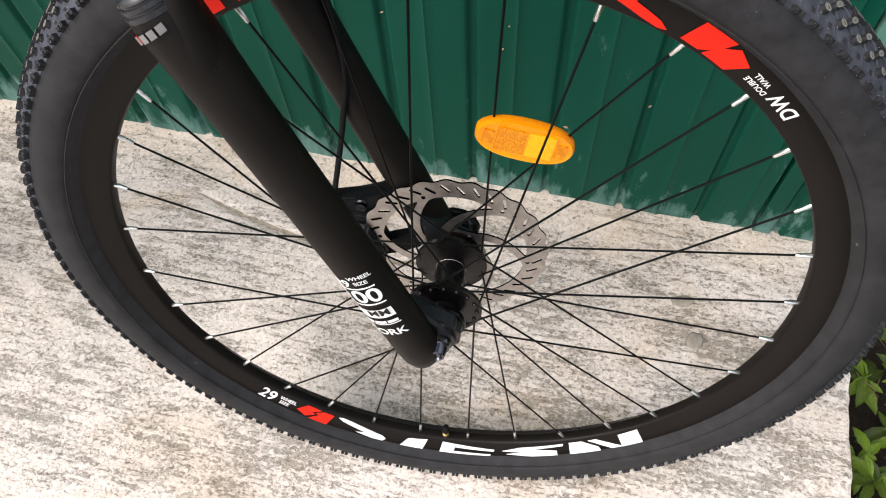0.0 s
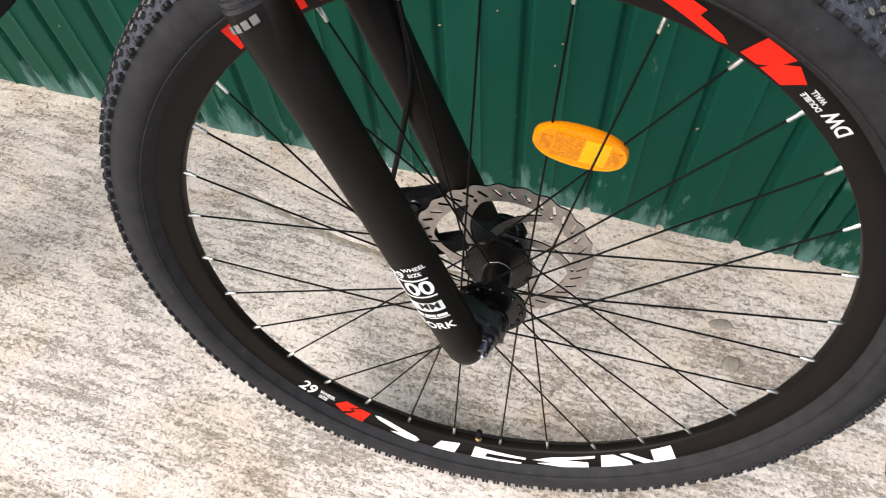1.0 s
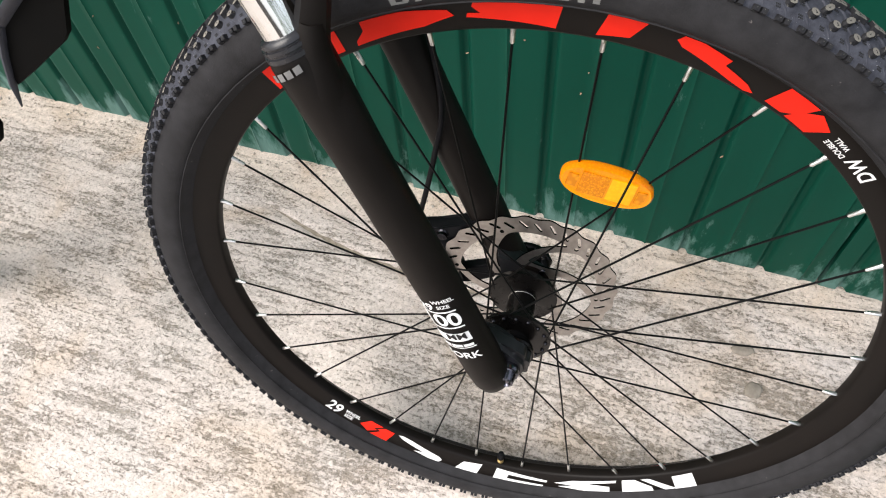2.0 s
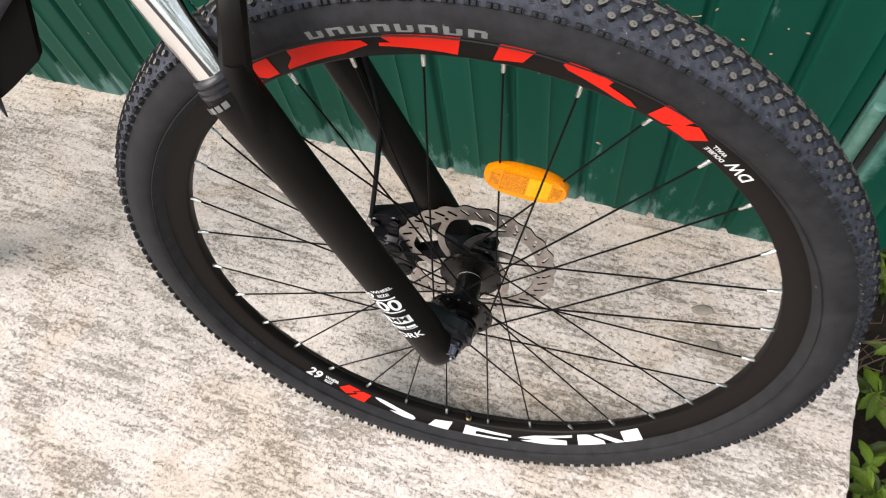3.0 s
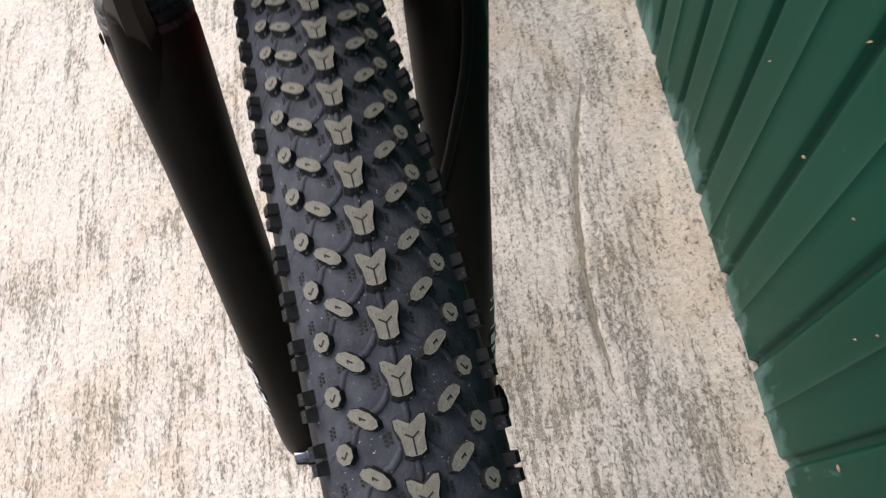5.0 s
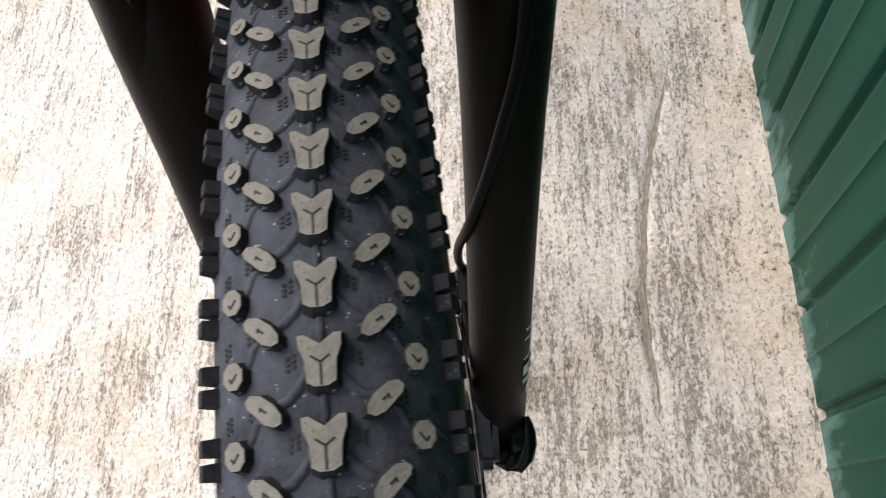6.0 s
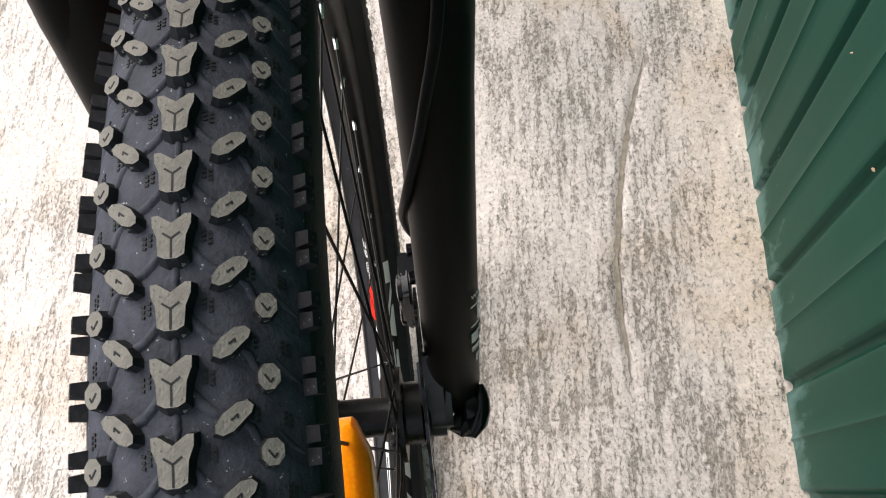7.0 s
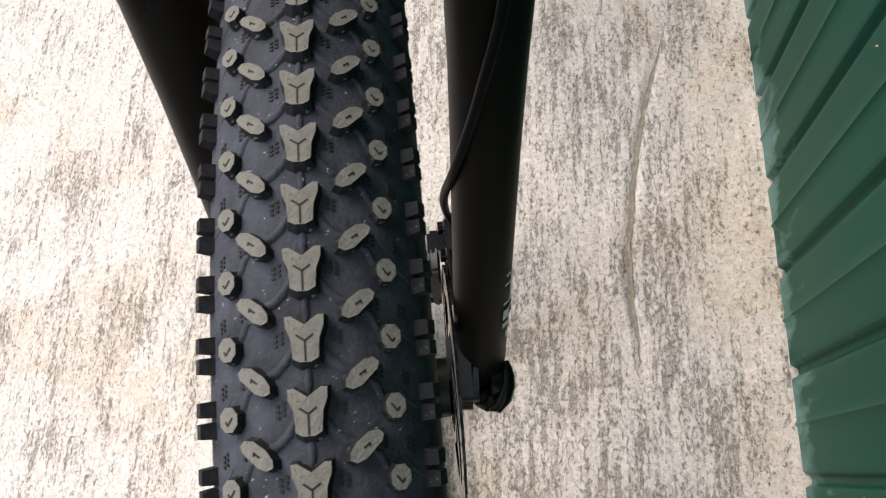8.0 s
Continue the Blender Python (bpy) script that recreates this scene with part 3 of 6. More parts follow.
def knob_mesh(kind, flip):
    bm = bmesh.new()
    s = -1 if flip else 1
    if kind == "shield":
        loft(bm, *SHIELD, 0.0033)
        for ang, far in ((90, 0.0042), (-35, 0.0022), (-145, 0.0022)):
            box(bm, pose(0, 0.0000, 0.00325) @ pose(0, 0, 0, 0, 0, ang) @ pose(far / 2, 0, 0), (far, 0.00042, 0.0003), 2)
    elif kind == "hex":
        loft(bm, [(s * x, y) for x, y in HEX[0]][::s], [(s * x, y) for x, y in HEX[1]][::s], 0.0033)
        box(bm, pose(0, 0, 0.00325, 0, 0, s * 38), (0.0017, 0.00042, 0.0003), 2)
        box(bm, pose(s * -0.0006, -0.0002, 0.00325, 0, 0, s * 100), (0.0009, 0.00040, 0.0003), 2)
    elif kind == "oct":
        loft(bm, *OCT, 0.0033)
        box(bm, pose(s * 0.0004, 0.0003, 0.00325, 0, 0, s * 125), (0.0019, 0.00042, 0.0003), 2)
        box(bm, pose(s * -0.0005, 0.0008, 0.00325, 0, 0, s * 55), (0.0011, 0.00042, 0.0003), 2)
    else:
        for dy in (-0.0023, 0.0023):
            loft(bm, [(s * x, y + dy) for x, y in SIDE[0]][::s], [(s * x, y + dy) for x, y in SIDE[1]][::s], 0.0040, (0, 0))
            box(bm, pose(0, dy, 0.00395), (0.0006, 0.0006, 0.0003), 2)
    return bm


KNOB_ROWS = 156
KINDS = (("shield", 0, 0.0), ("hex", 22.5, 0.5), ("hex", -22.5, 0.5), ("oct", 37, 0.0), ("oct", -37, 0.0), ("side", 59, 0.0), ("side", -59, 0.0))
KNOB_LEAN = {"shield": 1.0, "hex": 0.75, "oct": 0.66, "side": 1.0}
KNOB_MATS = [KNOB_SIDE, KNOB_TOP, GAP]


def ridge(bm, line, width, height):
    """A low rounded ridge on the casing along a line of (degrees, degrees round the section)."""
    rows = []
    for i, (d, lat) in enumerate(line):
        m, n = on_tyre(d, lat), on_tyre(*line[min(i + 1, len(line) - 1)])
        o = on_tyre(*line[max(i - 1, 0)])
        go = (n.translation - o.translation).normalized()
        out = m.to_3x3() @ Vector((0, 0, 1))
        side = go.cross(out).normalized()
        taper = 0.55 if i in (0, len(line) - 1) else 1.0
        rows.append([bm.verts.new(m.translation + side * width * u * taper + out * (height * v * taper + 0.0003)) for u, v in ((-1, 0), (-0.55, 0.8), (0, 1), (0.55, 0.8), (1, 0))])
    for r0, r1 in zip(rows, rows[1:]):
        for k in range(4):
            bm.faces.new((r0[k], r0[k + 1], r1[k + 1], r1[k]))


def add_webs():
    """Low curved webs that tie the knobs of the tread together, the mould seam and the sunk grip squares."""
    bm = bmesh.new()
    dots = bmesh.new()
    step = 360 / KNOB_ROWS
    for i in range(KNOB_ROWS):
        d = i * step + KNOB_PHASE
        ridge(bm, [(d + step * u, 0) for u in (0.3, 0.45, 0.6, 0.72)], 0.0011, 0.0010)
        for s in (-1, 1):
            ridge(bm, [(d + step * u, s * v) for u, v in ((0.10, 7), (0.26, 9.5), (0.40, 14), (0.46, 19), (0.50, 23))], 0.0013, 0.0011)
            ridge(bm, [(d + step * u, s * v) for u, v in ((0.55, 25), (0.66, 29.5), (0.84, 32), (0.97, 36))], 0.0011, 0.0009)
            ridge(bm, [(d + step * u, s * v) for u, v in ((-0.28, 41), (-0.05, 47), (0.1, 54))], 0.0009, 0.0007)
            for lat0, at in ((13.0, 0.93), (31.0, 0.48), (46.0, 0.60)):
                for a in (-1, 1):
                    for b in (-1, 0, 1):
                        m = on_tyre(d + step * (at + 0.075 * b + 0.02 * a), s * (lat0 + 1.35 * a))
                        box(dots, m @ pose(0, 0, 0.00062, 0, 0, s * 12), (0.00085, 0.00066, 0.0004))
    tagged(part("tread_web", bm, CASING_RUBBER, tyre), "low curved rubber webs between the knobs", kind="stuff")
    tagged(part("grip_square", dots, GAP, tyre, smooth=False), "small sunk dark squares between the knobs", kind="stuff")
    bm = bmesh.new()
    revolve(bm, [(0.3385 + 0.0271 * math.cos(radians(k)), 0.0275 * math.sin(radians(k))) for k in range(-62, 63, 4)], 160, C)
    part("tread_base", bm, CASING_RUBBER, tyre, "dusty casing under the knobs")
    bm = bmesh.new()
    sweep(bm, [wheel_point(0.3658, 2 * k, 0) for k in range(181)], 0.00028, 5, caps=False)
    part("mould_seam", bm, GAP, tyre)


def add_knobs():
    near = {}
    pattern = {}
    for kind, lat, ph in KINDS:
        pattern[(kind, lat)] = knob_mesh(kind, lat < 0)
    for (kind, lat), bm in pattern.items():
        me = bpy.data.meshes.new("tread_knob")
        bmesh.ops.recalc_face_normals(bm, faces=bm.faces[:])
        bm.to_mesh(me)
        for m in KNOB_MATS:
            me.materials.append(m)
        near[(kind, lat)] = me
    verts, faces, mats = [], [], []
    for i in range(KNOB_ROWS):
        for kind, lat, ph in KINDS:
            deg = (i + ph) * 360 / KNOB_ROWS + KNOB_PHASE
            d = (deg + 180) % 360 - 180
            m = on_tyre(deg, lat, KNOB_LEAN[kind])
            if -36 < d < 40:
                ob = new("tread_knob", near[(kind, lat)])
                ob.parent = tyre
                ob.matrix_local = m
            else:
                me = near[(kind, lat)]
                n0 = len(verts)
                verts += [tuple(m @ v.co) for v in me.vertices]
                for p in me.polygons:
                    faces.append([n0 + k for k in p.vertices])
                    mats.append(p.material_index)
    add_webs()
    me = bpy.data.meshes.new("tread_knobs")
    me.from_pydata(verts, [], faces)
    for m in KNOB_MATS:
        me.materials.append(m)
    me.polygons.foreach_set("material_index", mats)
    ob = new("tread_rubber", me)
    ob.parent = tyre
    tagged(ob, "rows of small worn rubber knobs", kind="stuff")


KNOB_PHASE = 1.19
RIM_IN, RIM_OUT = 0.2962, 0.3200


def add_rim():
    bm = bmesh.new()
    half = [(RIM_IN, 0.0036), (RIM_IN + 0.0007, 0.0056), (RIM_IN + 0.0023, 0.0068), (RIM_OUT - 0.0014, 0.0125), (RIM_OUT - 0.0003, 0.0124), (RIM_OUT, 0.0112)]
    revolve(bm, [(r, -y) for r, y in half] + [(r, y) for r, y in half[::-1]], 160, C)
    return part("rim", bm, ALLOY_BLACK, bike, "black alloy rim with red and white decals")


rim = add_rim()


def nipple_deg(k):
    """Degrees forward from the top of the kth spoke."""
    return 90 - (270 + (k - 13) * 11.25 + 15.08)


def add_spokes():
    for k in range(32):
        deg = nipple_deg(k)
        right = k % 2 == SPOKE_SIDE
        turn = 66 if (k // 2) % 2 == SPOKE_LEAD else -66
        y = -0.0270 if right else 0.0235
        a = wheel_point(0.0285, deg + turn, y)
        b = wheel_point(RIM_IN + 0.001, deg, -0.0006 if right else 0.0006)
        bm = bmesh.new()
        d = (b - a).normalized()
        sweep(bm, [a, b - d * 0.010], 0.00095, 8)
        part("spoke", bm, SPOKE, rim)
        bm = bmesh.new()
        turned(bm, [(0, 0.0011), (0.001, 0.0017), (0.010, 0.0019), (0.0135, 0.0020)], b - d * 0.013, b, 8)
        part("spoke_nipple", bm, NIPPLE, rim)


SPOKE_SIDE, SPOKE_LEAD = 0, 1


def add_hub():
    bm = bmesh.new()
    turned(bm, [(0, 0.0100), (0.004, 0.0125), (0.020, 0.0130), (0.0215, 0.0330), (0.0250, 0.0330), (0.0265, 0.0160), (0.032, 0.0142), (0.052, 0.0136),
                (0.064, 0.0130), (0.0695, 0.0134), (0.0708, 0.0165), (0.0715, 0.0330), (0.0755, 0.0330), (0.077, 0.022), (0.088, 0.0215), (0.092, 0.014), (0.100, 0.0105)],
           C + Vector((0, -0.0485, 0)), C + Vector((0, 0.05, 0)), 48)
    hub = part("front_hub", bm, HUB_BLACK, bike, "black hub shell with wide spoke flanges")
    # thin steel ring draws the highlight where the tube meets the far flange
    bm = bmesh.new()
    turned(bm, [(0, 0.0128), (0.0006, 0.0135), (0.0012, 0.0128)], C + Vector((0, 0.0178, 0)), C + Vector((0, 0.02, 0)), 32)
    part("bright_ring", bm, STEEL, hub)
    bm = bmesh.new()
    turned(bm, [(0, 0.0128), (0.0015, 0.0134), (0.003, 0.0128)], C + Vector((0, -0.0450, 0)), C + Vector((0, 0.02, 0)), 32)
    part("bright_ring", bm, STEEL, hub)
    bm = bmesh.new()
    turned(bm, [(0.002, 0.0030), (0.0002, 0.0048), (0.001, 0.0066), (0.009, 0.0086), (0.0096, 0.0098), (0.0130, 0.0106), (0.0175, 0.0100)], C + Vector((0, -0.0775, 0)), C, 10)
    part("axle_nut", bm, NUT_STEEL, hub, "dark conical quick release nut")
    # black washers between the hub's end and the dropout
    bm = bmesh.new()
    turned(bm, [(0, 0.0150), (0.001, 0.0200), (0.0035, 0.0205), (0.0042, 0.0170), (0.0052, 0.0170), (0.0060, 0.0190), (0.0085, 0.0185), (0.0095, 0.0140)], C + Vector((0, -0.0450, 0)), C, 40)
    part("hub_collar", bm, BLACK_GLOSS, hub)
    for y, out in ((-0.0275, -1), (0.0230, 1)):
        for k in range(16):
            a = radians(22.5 * k + (5 if out > 0 else 0))
            p = C + Vector((0.0285 * math.sin(a), y, 0.0285 * math.cos(a)))
            bm = bmesh.new()
            turned(bm, [(0, 0.0019), (0.0012, 0.0017), (0.0020, 0.0008)], p, p + Vector((0, out, 0)), 8)
            part("spoke_head", bm, GUNMETAL, hub)
    bm = bmesh.new()
    turned(bm, [(0, 0.0105), (0.002, 0.0122), (0.011, 0.0122), (0.014, 0.0105), (0.0155, 0.005)], C + Vector((0, 0.068, 0)), C + Vector((0, 0.1, 0)), 28)
    part("lever_cap", bm, BLACK_GLOSS, hub)
    bm = bmesh.new()
    sweep(bm, [C + Vector(q) for q in ((0.008, 0.060, -0.004), (0.011, 0.067, -0.004), (0.0115, 0.0735, -0.002), (0.009, 0.0785, 0.001), (0.003, 0.0810, 0.004), (-0.003, 0.0818, 0.006), (-0.008, 0.0815, 0.008), (-0.013, 0.0808, 0.009))],
          [0.0100, 0.0115, 0.0115, 0.0105, 0.0092, 0.0080, 0.0066, 0.0045], 20, 0.7, (0, 1, 0))
    part("quick_release_lever", bm, BLACK_GLOSS, hub)
    return hub


hub = add_hub()


def add_rotor():
    n = 240
    wave = [0.0868 + 0.0013 * math.sin(24 * 2 * math.pi * k / n) for k in range(n)]
    edge = [(r * math.cos(2 * math.pi * k / n), r * math.sin(2 * math.pi * k / n)) for k, r in enumerate(wave)]
    hole = [(0.0215 * math.cos(2 * math.pi * k / 48), 0.0215 * math.sin(2 * math.pi * k / 48)) for k in range(48)]
    loops = [edge, hole]

    def arm_angle(k, r):
        """The swept middle line of an arm: it trails as it runs outward."""
        return radians(172 + 60 * k - 60 * ((r - 0.026) / 0.042) ** 0.8)

    # a window between each two arms, with rounded corners
    radii = [0.0300 + 0.0380 * i / 6 for i in range(7)]
    for k in range(6):
        half = 0.0056
        poly = [(r, arm_angle(k, r) + half / r) for r in radii]
        a0, a1 = poly[-1][1], arm_angle(k + 1, radii[-1]) - half / radii[-1]
        poly += [(radii[-1] + 0.0008 * math.sin(math.pi * i / 5), a0 + (a1 - a0) * i / 5) for i in range(1, 5)]
        poly += [(r, arm_angle(k + 1, r) - half / r) for r in reversed(radii)]
        pts = [(r * math.cos(a), r * math.sin(a)) for r, a in poly]
        for _ in range(2):
            pts = [(p[0] + (q[0] - p[0]) * f, p[1] + (q[1] - p[1]) * f) for p, q in zip(pts, pts[1:] + pts[:1]) for f in (0.25, 0.75)]
        loops.append(pts)
        a = arm_angle(k, 0.068)
        loops.append([(0.0702 * math.cos(a) + 0.0021 * math.cos(2 * math.pi * i / 12), 0.0702 * math.sin(a) + 0.0021 * math.sin(2 * math.pi * i / 12)) for i in range(12)])
    for k in range(36):
        a0 = 2 * math.pi * (k + 0.5) / 36
        r = 0.0783 if k % 2 else 0.0768
        tilt = a0 + radians(44)
        cx, cy = r * math.cos(a0), r * math.sin(a0)
        L, w = 0.0058, 0.0014
        ux, uy = math.cos(tilt), math.sin(tilt)
        loops.append([(cx + s * L * ux - w * q * uy, cy + s * L * uy + w * q * ux) for s, q in ((-1, -0.4), (-0.8, -1), (0.8, -1), (1, -0.4), (1, 0.4), (0.8, 1), (-0.8, 1), (-1, 0.4))])
    rotor = outline_mesh("brake_rotor", loops, 0.0019, ROTOR_STEEL, bike, "steel brake disc with a wavy slotted edge")
    rotor.data.materials.append(GUNMETAL)
    for face in rotor.data.polygons:
        face.material_index = int(abs(face.normal.z) < 0.5)
    rotor.matrix_local = pose(0, 0.0432, AXLE, 90, 0, 0)
    bm = bmesh.new()
    turned(bm, [(0, 0.020), (0.002, 0.0245), (0.004, 0.0245), (0.005, 0.018)], Vector((0, 0, -0.0025)), Vector((0, 0, 1)), 32)
    part("rotor_carrier", bm, ALLOY_BLACK, rotor)
    for k in range(6):
        a = radians(60 * k + 172)
        p = Vector((0.0240 * math.cos(a), 0.0240 * math.sin(a), 0.0008))
        bm = bmesh.new()
        turned(bm, [(0, 0.0036), (0.0012, 0.0036), (0.0022, 0.0026), (0.0016, 0.0012)], p, p + Vector((0, 0, 1)), 12)
        part("rotor_bolt", bm, GUNMETAL, rotor)
    return rotor


rotor = add_rotor()


def leg_point(z, y, dx=0.0, dn=0.0):
    """A point on a fork leg's axis at the height z over the axle."""
    return Vector((-0.0160 - 0.413 * z + dx, y, AXLE + z))


LEG_DIR = Vector((-0.413, 0, 1)).normalized()


def up_axle(x, y, z):
    return Vector((x, y, z + AXLE))


LEG_Y = {-1: -0.0665, 1: 0.0640}


def add_fork():
    for side in (-1, 1):
        y = LEG_Y[side]
        bm = bmesh.new()
        zs = (-0.0185, -0.017, -0.0125, -0.0045, 0.010, 0.10, 0.19, 0.235, 0.262, 0.282, 0.300, 0.306)
        rs = (0.004, 0.010, 0.0150, 0.0176, 0.0184, 0.0183, 0.0182, 0.0186, 0.0194, 0.0199, 0.0200, 0.0192)
        sweep(bm, [leg_point(z, y) for z in zs], list(rs), 40)
        leg = part("fork_leg", bm, BLACK_PAINT, bike, "matt black suspension fork leg")
        # dropout that reaches forward to the axle
        bm = bmesh.new()
        prof = [(-0.036, 0.044), (-0.014, 0.031), (0.006, 0.021), (0.017, 0.011), (0.0195, -0.003), (0.014, -0.0145), (0.002, -0.0190), (-0.012, -0.017), (-0.026, -0.020)]
        mm = Matrix.Translation((0, side * 0.0500 + 0.0105, AXLE)) @ pose(0, 0, 0, 90, 0, 0)
        prism(bm, prof, mm, 0.0210, 0.96)
        bmesh.ops.bevel(bm, geom=bm.edges[:], offset=0.0050, segments=4, affect='EDGES')
        part("dropout", bm, SATIN_BLACK, leg)
        # dust seal
        bm = bmesh.new()
        a, b = leg_point(0.3035, y), leg_point(0.335, y)
        turned(bm, [(0, 0.0188), (0.0012, 0.0199), (0.0040, 0.0199), (0.0046, 0.0186), (0.0058, 0.0186), (0.0063, 0.0195), (0.0086, 0.0194), (0.0091, 0.0180), (0.0099, 0.0180), (0.0104, 0.0187), (0.0124, 0.0182), (0.0140, 0.0162), (0.0146, 0.0152)], a, b, 40)
        part("dust_seal", bm, SEAL_RUBBER, leg)
        bm = bmesh.new()
        sweep(bm, [leg_point(0.30, y), leg_point(0.46, y)], 0.0150, 40)
        part("stanchion", bm, CHROME, bike, "chromed fork stanchion")
        bm = bmesh.new()
        a, b = leg_point(0.422, y), leg_point(0.60, y)
        turned(bm, [(0, 0.018), (0.001, 0.0215), (0.004, 0.0225), (0.038, 0.0222), (0.0425, 0.0212), (0.044, 0.019)], a, b, 40)
        crown = part("crown_clamp", bm, BLACK_PAINT, bike, "black fork crown clamp round the stanchion")
        if side < 0:
            a = leg_point(0.4622, y)
            bm = bmesh.new()
            turned(bm, [(0, 0.0200), (0.0022, 0.0200), (0.0026, 0.0185)], a, leg_point(0.6, y), 40)
            part("bright_ring", bm, STEEL, crown)
            bm = bmesh.new()
            turned(bm, [(0, 0.0185), (0.006, 0.0180), (0.0065, 0.0170)], leg_point(0.4640, y), leg_point(0.6, y), 40)
            part("dial_collar", bm, PLASTIC_IN, crown, "black collar under the dial")
            bm = bmesh.new()
            turned(bm, [(0, 0.0165), (0.0015, 0.0172), (0.005, 0.0168), (0.008, 0.0130), (0.009, 0.004)], leg_point(0.4700, y), leg_point(0.6, y), 32)
            sweep(bm, [leg_point(0.4740, y), leg_point(0.4760, y, 0.020), leg_point(0.4765, y + 0.01, 0.030)], [0.006, 0.005, 0.0028], 10, 1.4)
            part("lockout_dial", bm, BLUE, crown, "blue anodised lockout dial")
    # arch over the tyre: flat struts that rise from the fronts of the legs
    bm = bmesh.new()
    half = [(-0.1220, 0.0680, 0.252), (-0.1290, 0.0700, 0.272), (-0.1315, 0.0705, 0.290), (-0.1295, 0.0695, 0.314), (-0.1245, 0.0665, 0.340), (-0.1215, 0.0612, 0.3620), (-0.1235, 0.0470, 0.3780), (-0.1290, 0.0250, 0.3855), (-0.1315, 0.0, 0.3880)]
    pts = [(x, -y, z) for x, y, z in half] + [(x, y * 0.964, z) for x, y, z in half[-2::-1]]
    side_r = [0.0090, 0.0112, 0.0108, 0.0086, 0.0074, 0.0072, 0.0070, 0.0072, 0.0076]
    rs = side_r + side_r[-2::-1]
    sm, sr = [], []
    for i in range(len(pts) - 1):
        p0, p1, p2, p3 = (Vector(pts[max(0, min(len(pts) - 1, i + d))]) for d in (-1, 0, 1, 2))
        for s in range(4):
            t = s / 4
            sm.append(0.5 * ((2 * p1) + (p2 - p0) * t + (2 * p0 - 5 * p1 + 4 * p2 - p3) * t * t + (3 * p1 - p0 - 3 * p2 + p3) * t ** 3) + Vector((0, 0, AXLE)))
            sr.append(rs[i] + (rs[i + 1] - rs[i]) * t)
    sm.append(Vector(pts[-1]) + Vector((0, 0, AXLE)))
    sr.append(rs[-1])
    sweep(bm, sm, sr, 8, 1.32, (1, 0.42, 0.3))
    bmesh.ops.bevel(bm, geom=[e for e in bm.edges if len(e.link_faces) == 2 and e.calc_face_angle() > 0.45], offset=0.0012, segments=2, affect='EDGES')
    part("fork_arch", bm, BLACK_PAINT, bike, "matt black fork brace over the tyre")
    # cast roots that swell from the leg heads into the struts
    for side in (-1, 1):
        bm = bmesh.new()
        root = [(-0.1120, 0.236, 0.006), (-0.1190, 0.252, 0.0125), (-0.1250, 0.268, 0.0155), (-0.1290, 0.284, 0.0152), (-0.1305, 0.300, 0.0128), (-0.1295, 0.314, 0.0104), (-0.1275, 0.326, 0.0078)]
        sweep(bm, [up_axle(x, side * (0.0700 if side < 0 else 0.0675), z) for x, z, r in root], [r for x, z, r in root], 20, 1.05, (1, 0, 0.3))
        part("arch_root", bm, BLACK_PAINT, bike)
    # stiffening rib under the bridge
    bm = bmesh.new()
    sweep(bm, [p + Vector((0.004, 0, -0.009)) for p in sm if p.z > AXLE + 0.372], 0.0045, 12, 1.3, (1, 0, 0.3))
    part("arch_rib", bm, BLACK_PAINT, bike)
    # crown bridge and steerer
    bm = bmesh.new()
    sweep(bm, [leg_point(0.446, LEG_Y[-1]), leg_point(0.466, -0.04, 0.002), leg_point(0.478, 0, 0.004), leg_point(0.466, 0.04, 0.002), leg_point(0.446, LEG_Y[1])],
          [0.015, 0.018, 0.022, 0.018, 0.015], 20, 1.0, (1, 0, 0))
    part("crown_bridge", bm, BLACK_PAINT, bike, "black fork crown between the legs")


add_fork()


def add_reflector():
    a, b = Vector((0.022, 0.008, 0.174)), Vector((0.092, 0.008, 0.160))
    mid = (a + b) / 2 + Vector((0, 0, AXLE))
    d = (b - a).normalized()
    L, H = 0.0365, 0.0165
    n = 48
    def ring(f, y):
        return [(L * f * math.copysign(abs(math.cos(t)) ** 0.85, math.cos(t)), H * f * math.copysign(abs(math.sin(t)) ** 0.85, math.sin(t)), y) for t in (2 * math.pi * k / n for k in range(n))]
    bm = bmesh.new()
    m = Matrix((d, Vector((0, 1, 0)).cross(d) * -1, Vector((0, -1, 0)))).transposed().to_4x4()
    m.translation = mid
    rings = [[bm.verts.new(m @ Vector(q)) for q in ring(f, y)] for f, y in ((0.50, -0.0110), (0.62, -0.0100), (0.80, -0.0070), (0.94, -0.0050), (1, -0.003), (1, 0.003), (0.95, 0.0055), (0.88, 0.0048), (0.4, 0.0056))]
    for r0, r1 in zip(rings, rings[1:]):
        for k in range(n):
            bm.faces.new((r0[k], r0[(k + 1) % n], r1[(k + 1) % n], r1[k]))
    bm.faces.new(rings[0])
    bm.faces.new(rings[-1])
    shell = part("wheel_reflector", bm, AMBER, bike, "oval amber plastic reflector clipped to the spokes")

    def face(name, u0, u1, v0, v1, mat):
        bm = bmesh.new()
        poly = [(u0, v0), (u1, v0), (u1, v1), (u0, v1)]
        prism(bm, [(L * x, H * y) for x, y in poly], m @ Matrix.Translation((0, 0, 0.0045)), 0.0016, 0.96)
        part(name, bm, mat, shell)

    face("prism_panel", -0.58, 0.02, -0.62, 0.66, AMBER_GRID)
    face("plain_panel", 0.04, 0.60, -0.62, 0.66, AMBER_PALE)
    face("end_panel", -0.84, -0.62, -0.36, 0.36, AMBER_END)
    face("end_panel", 0.64, 0.84, -0.36, 0.36, AMBER_END)


add_reflector()
add_spokes()
add_knobs()

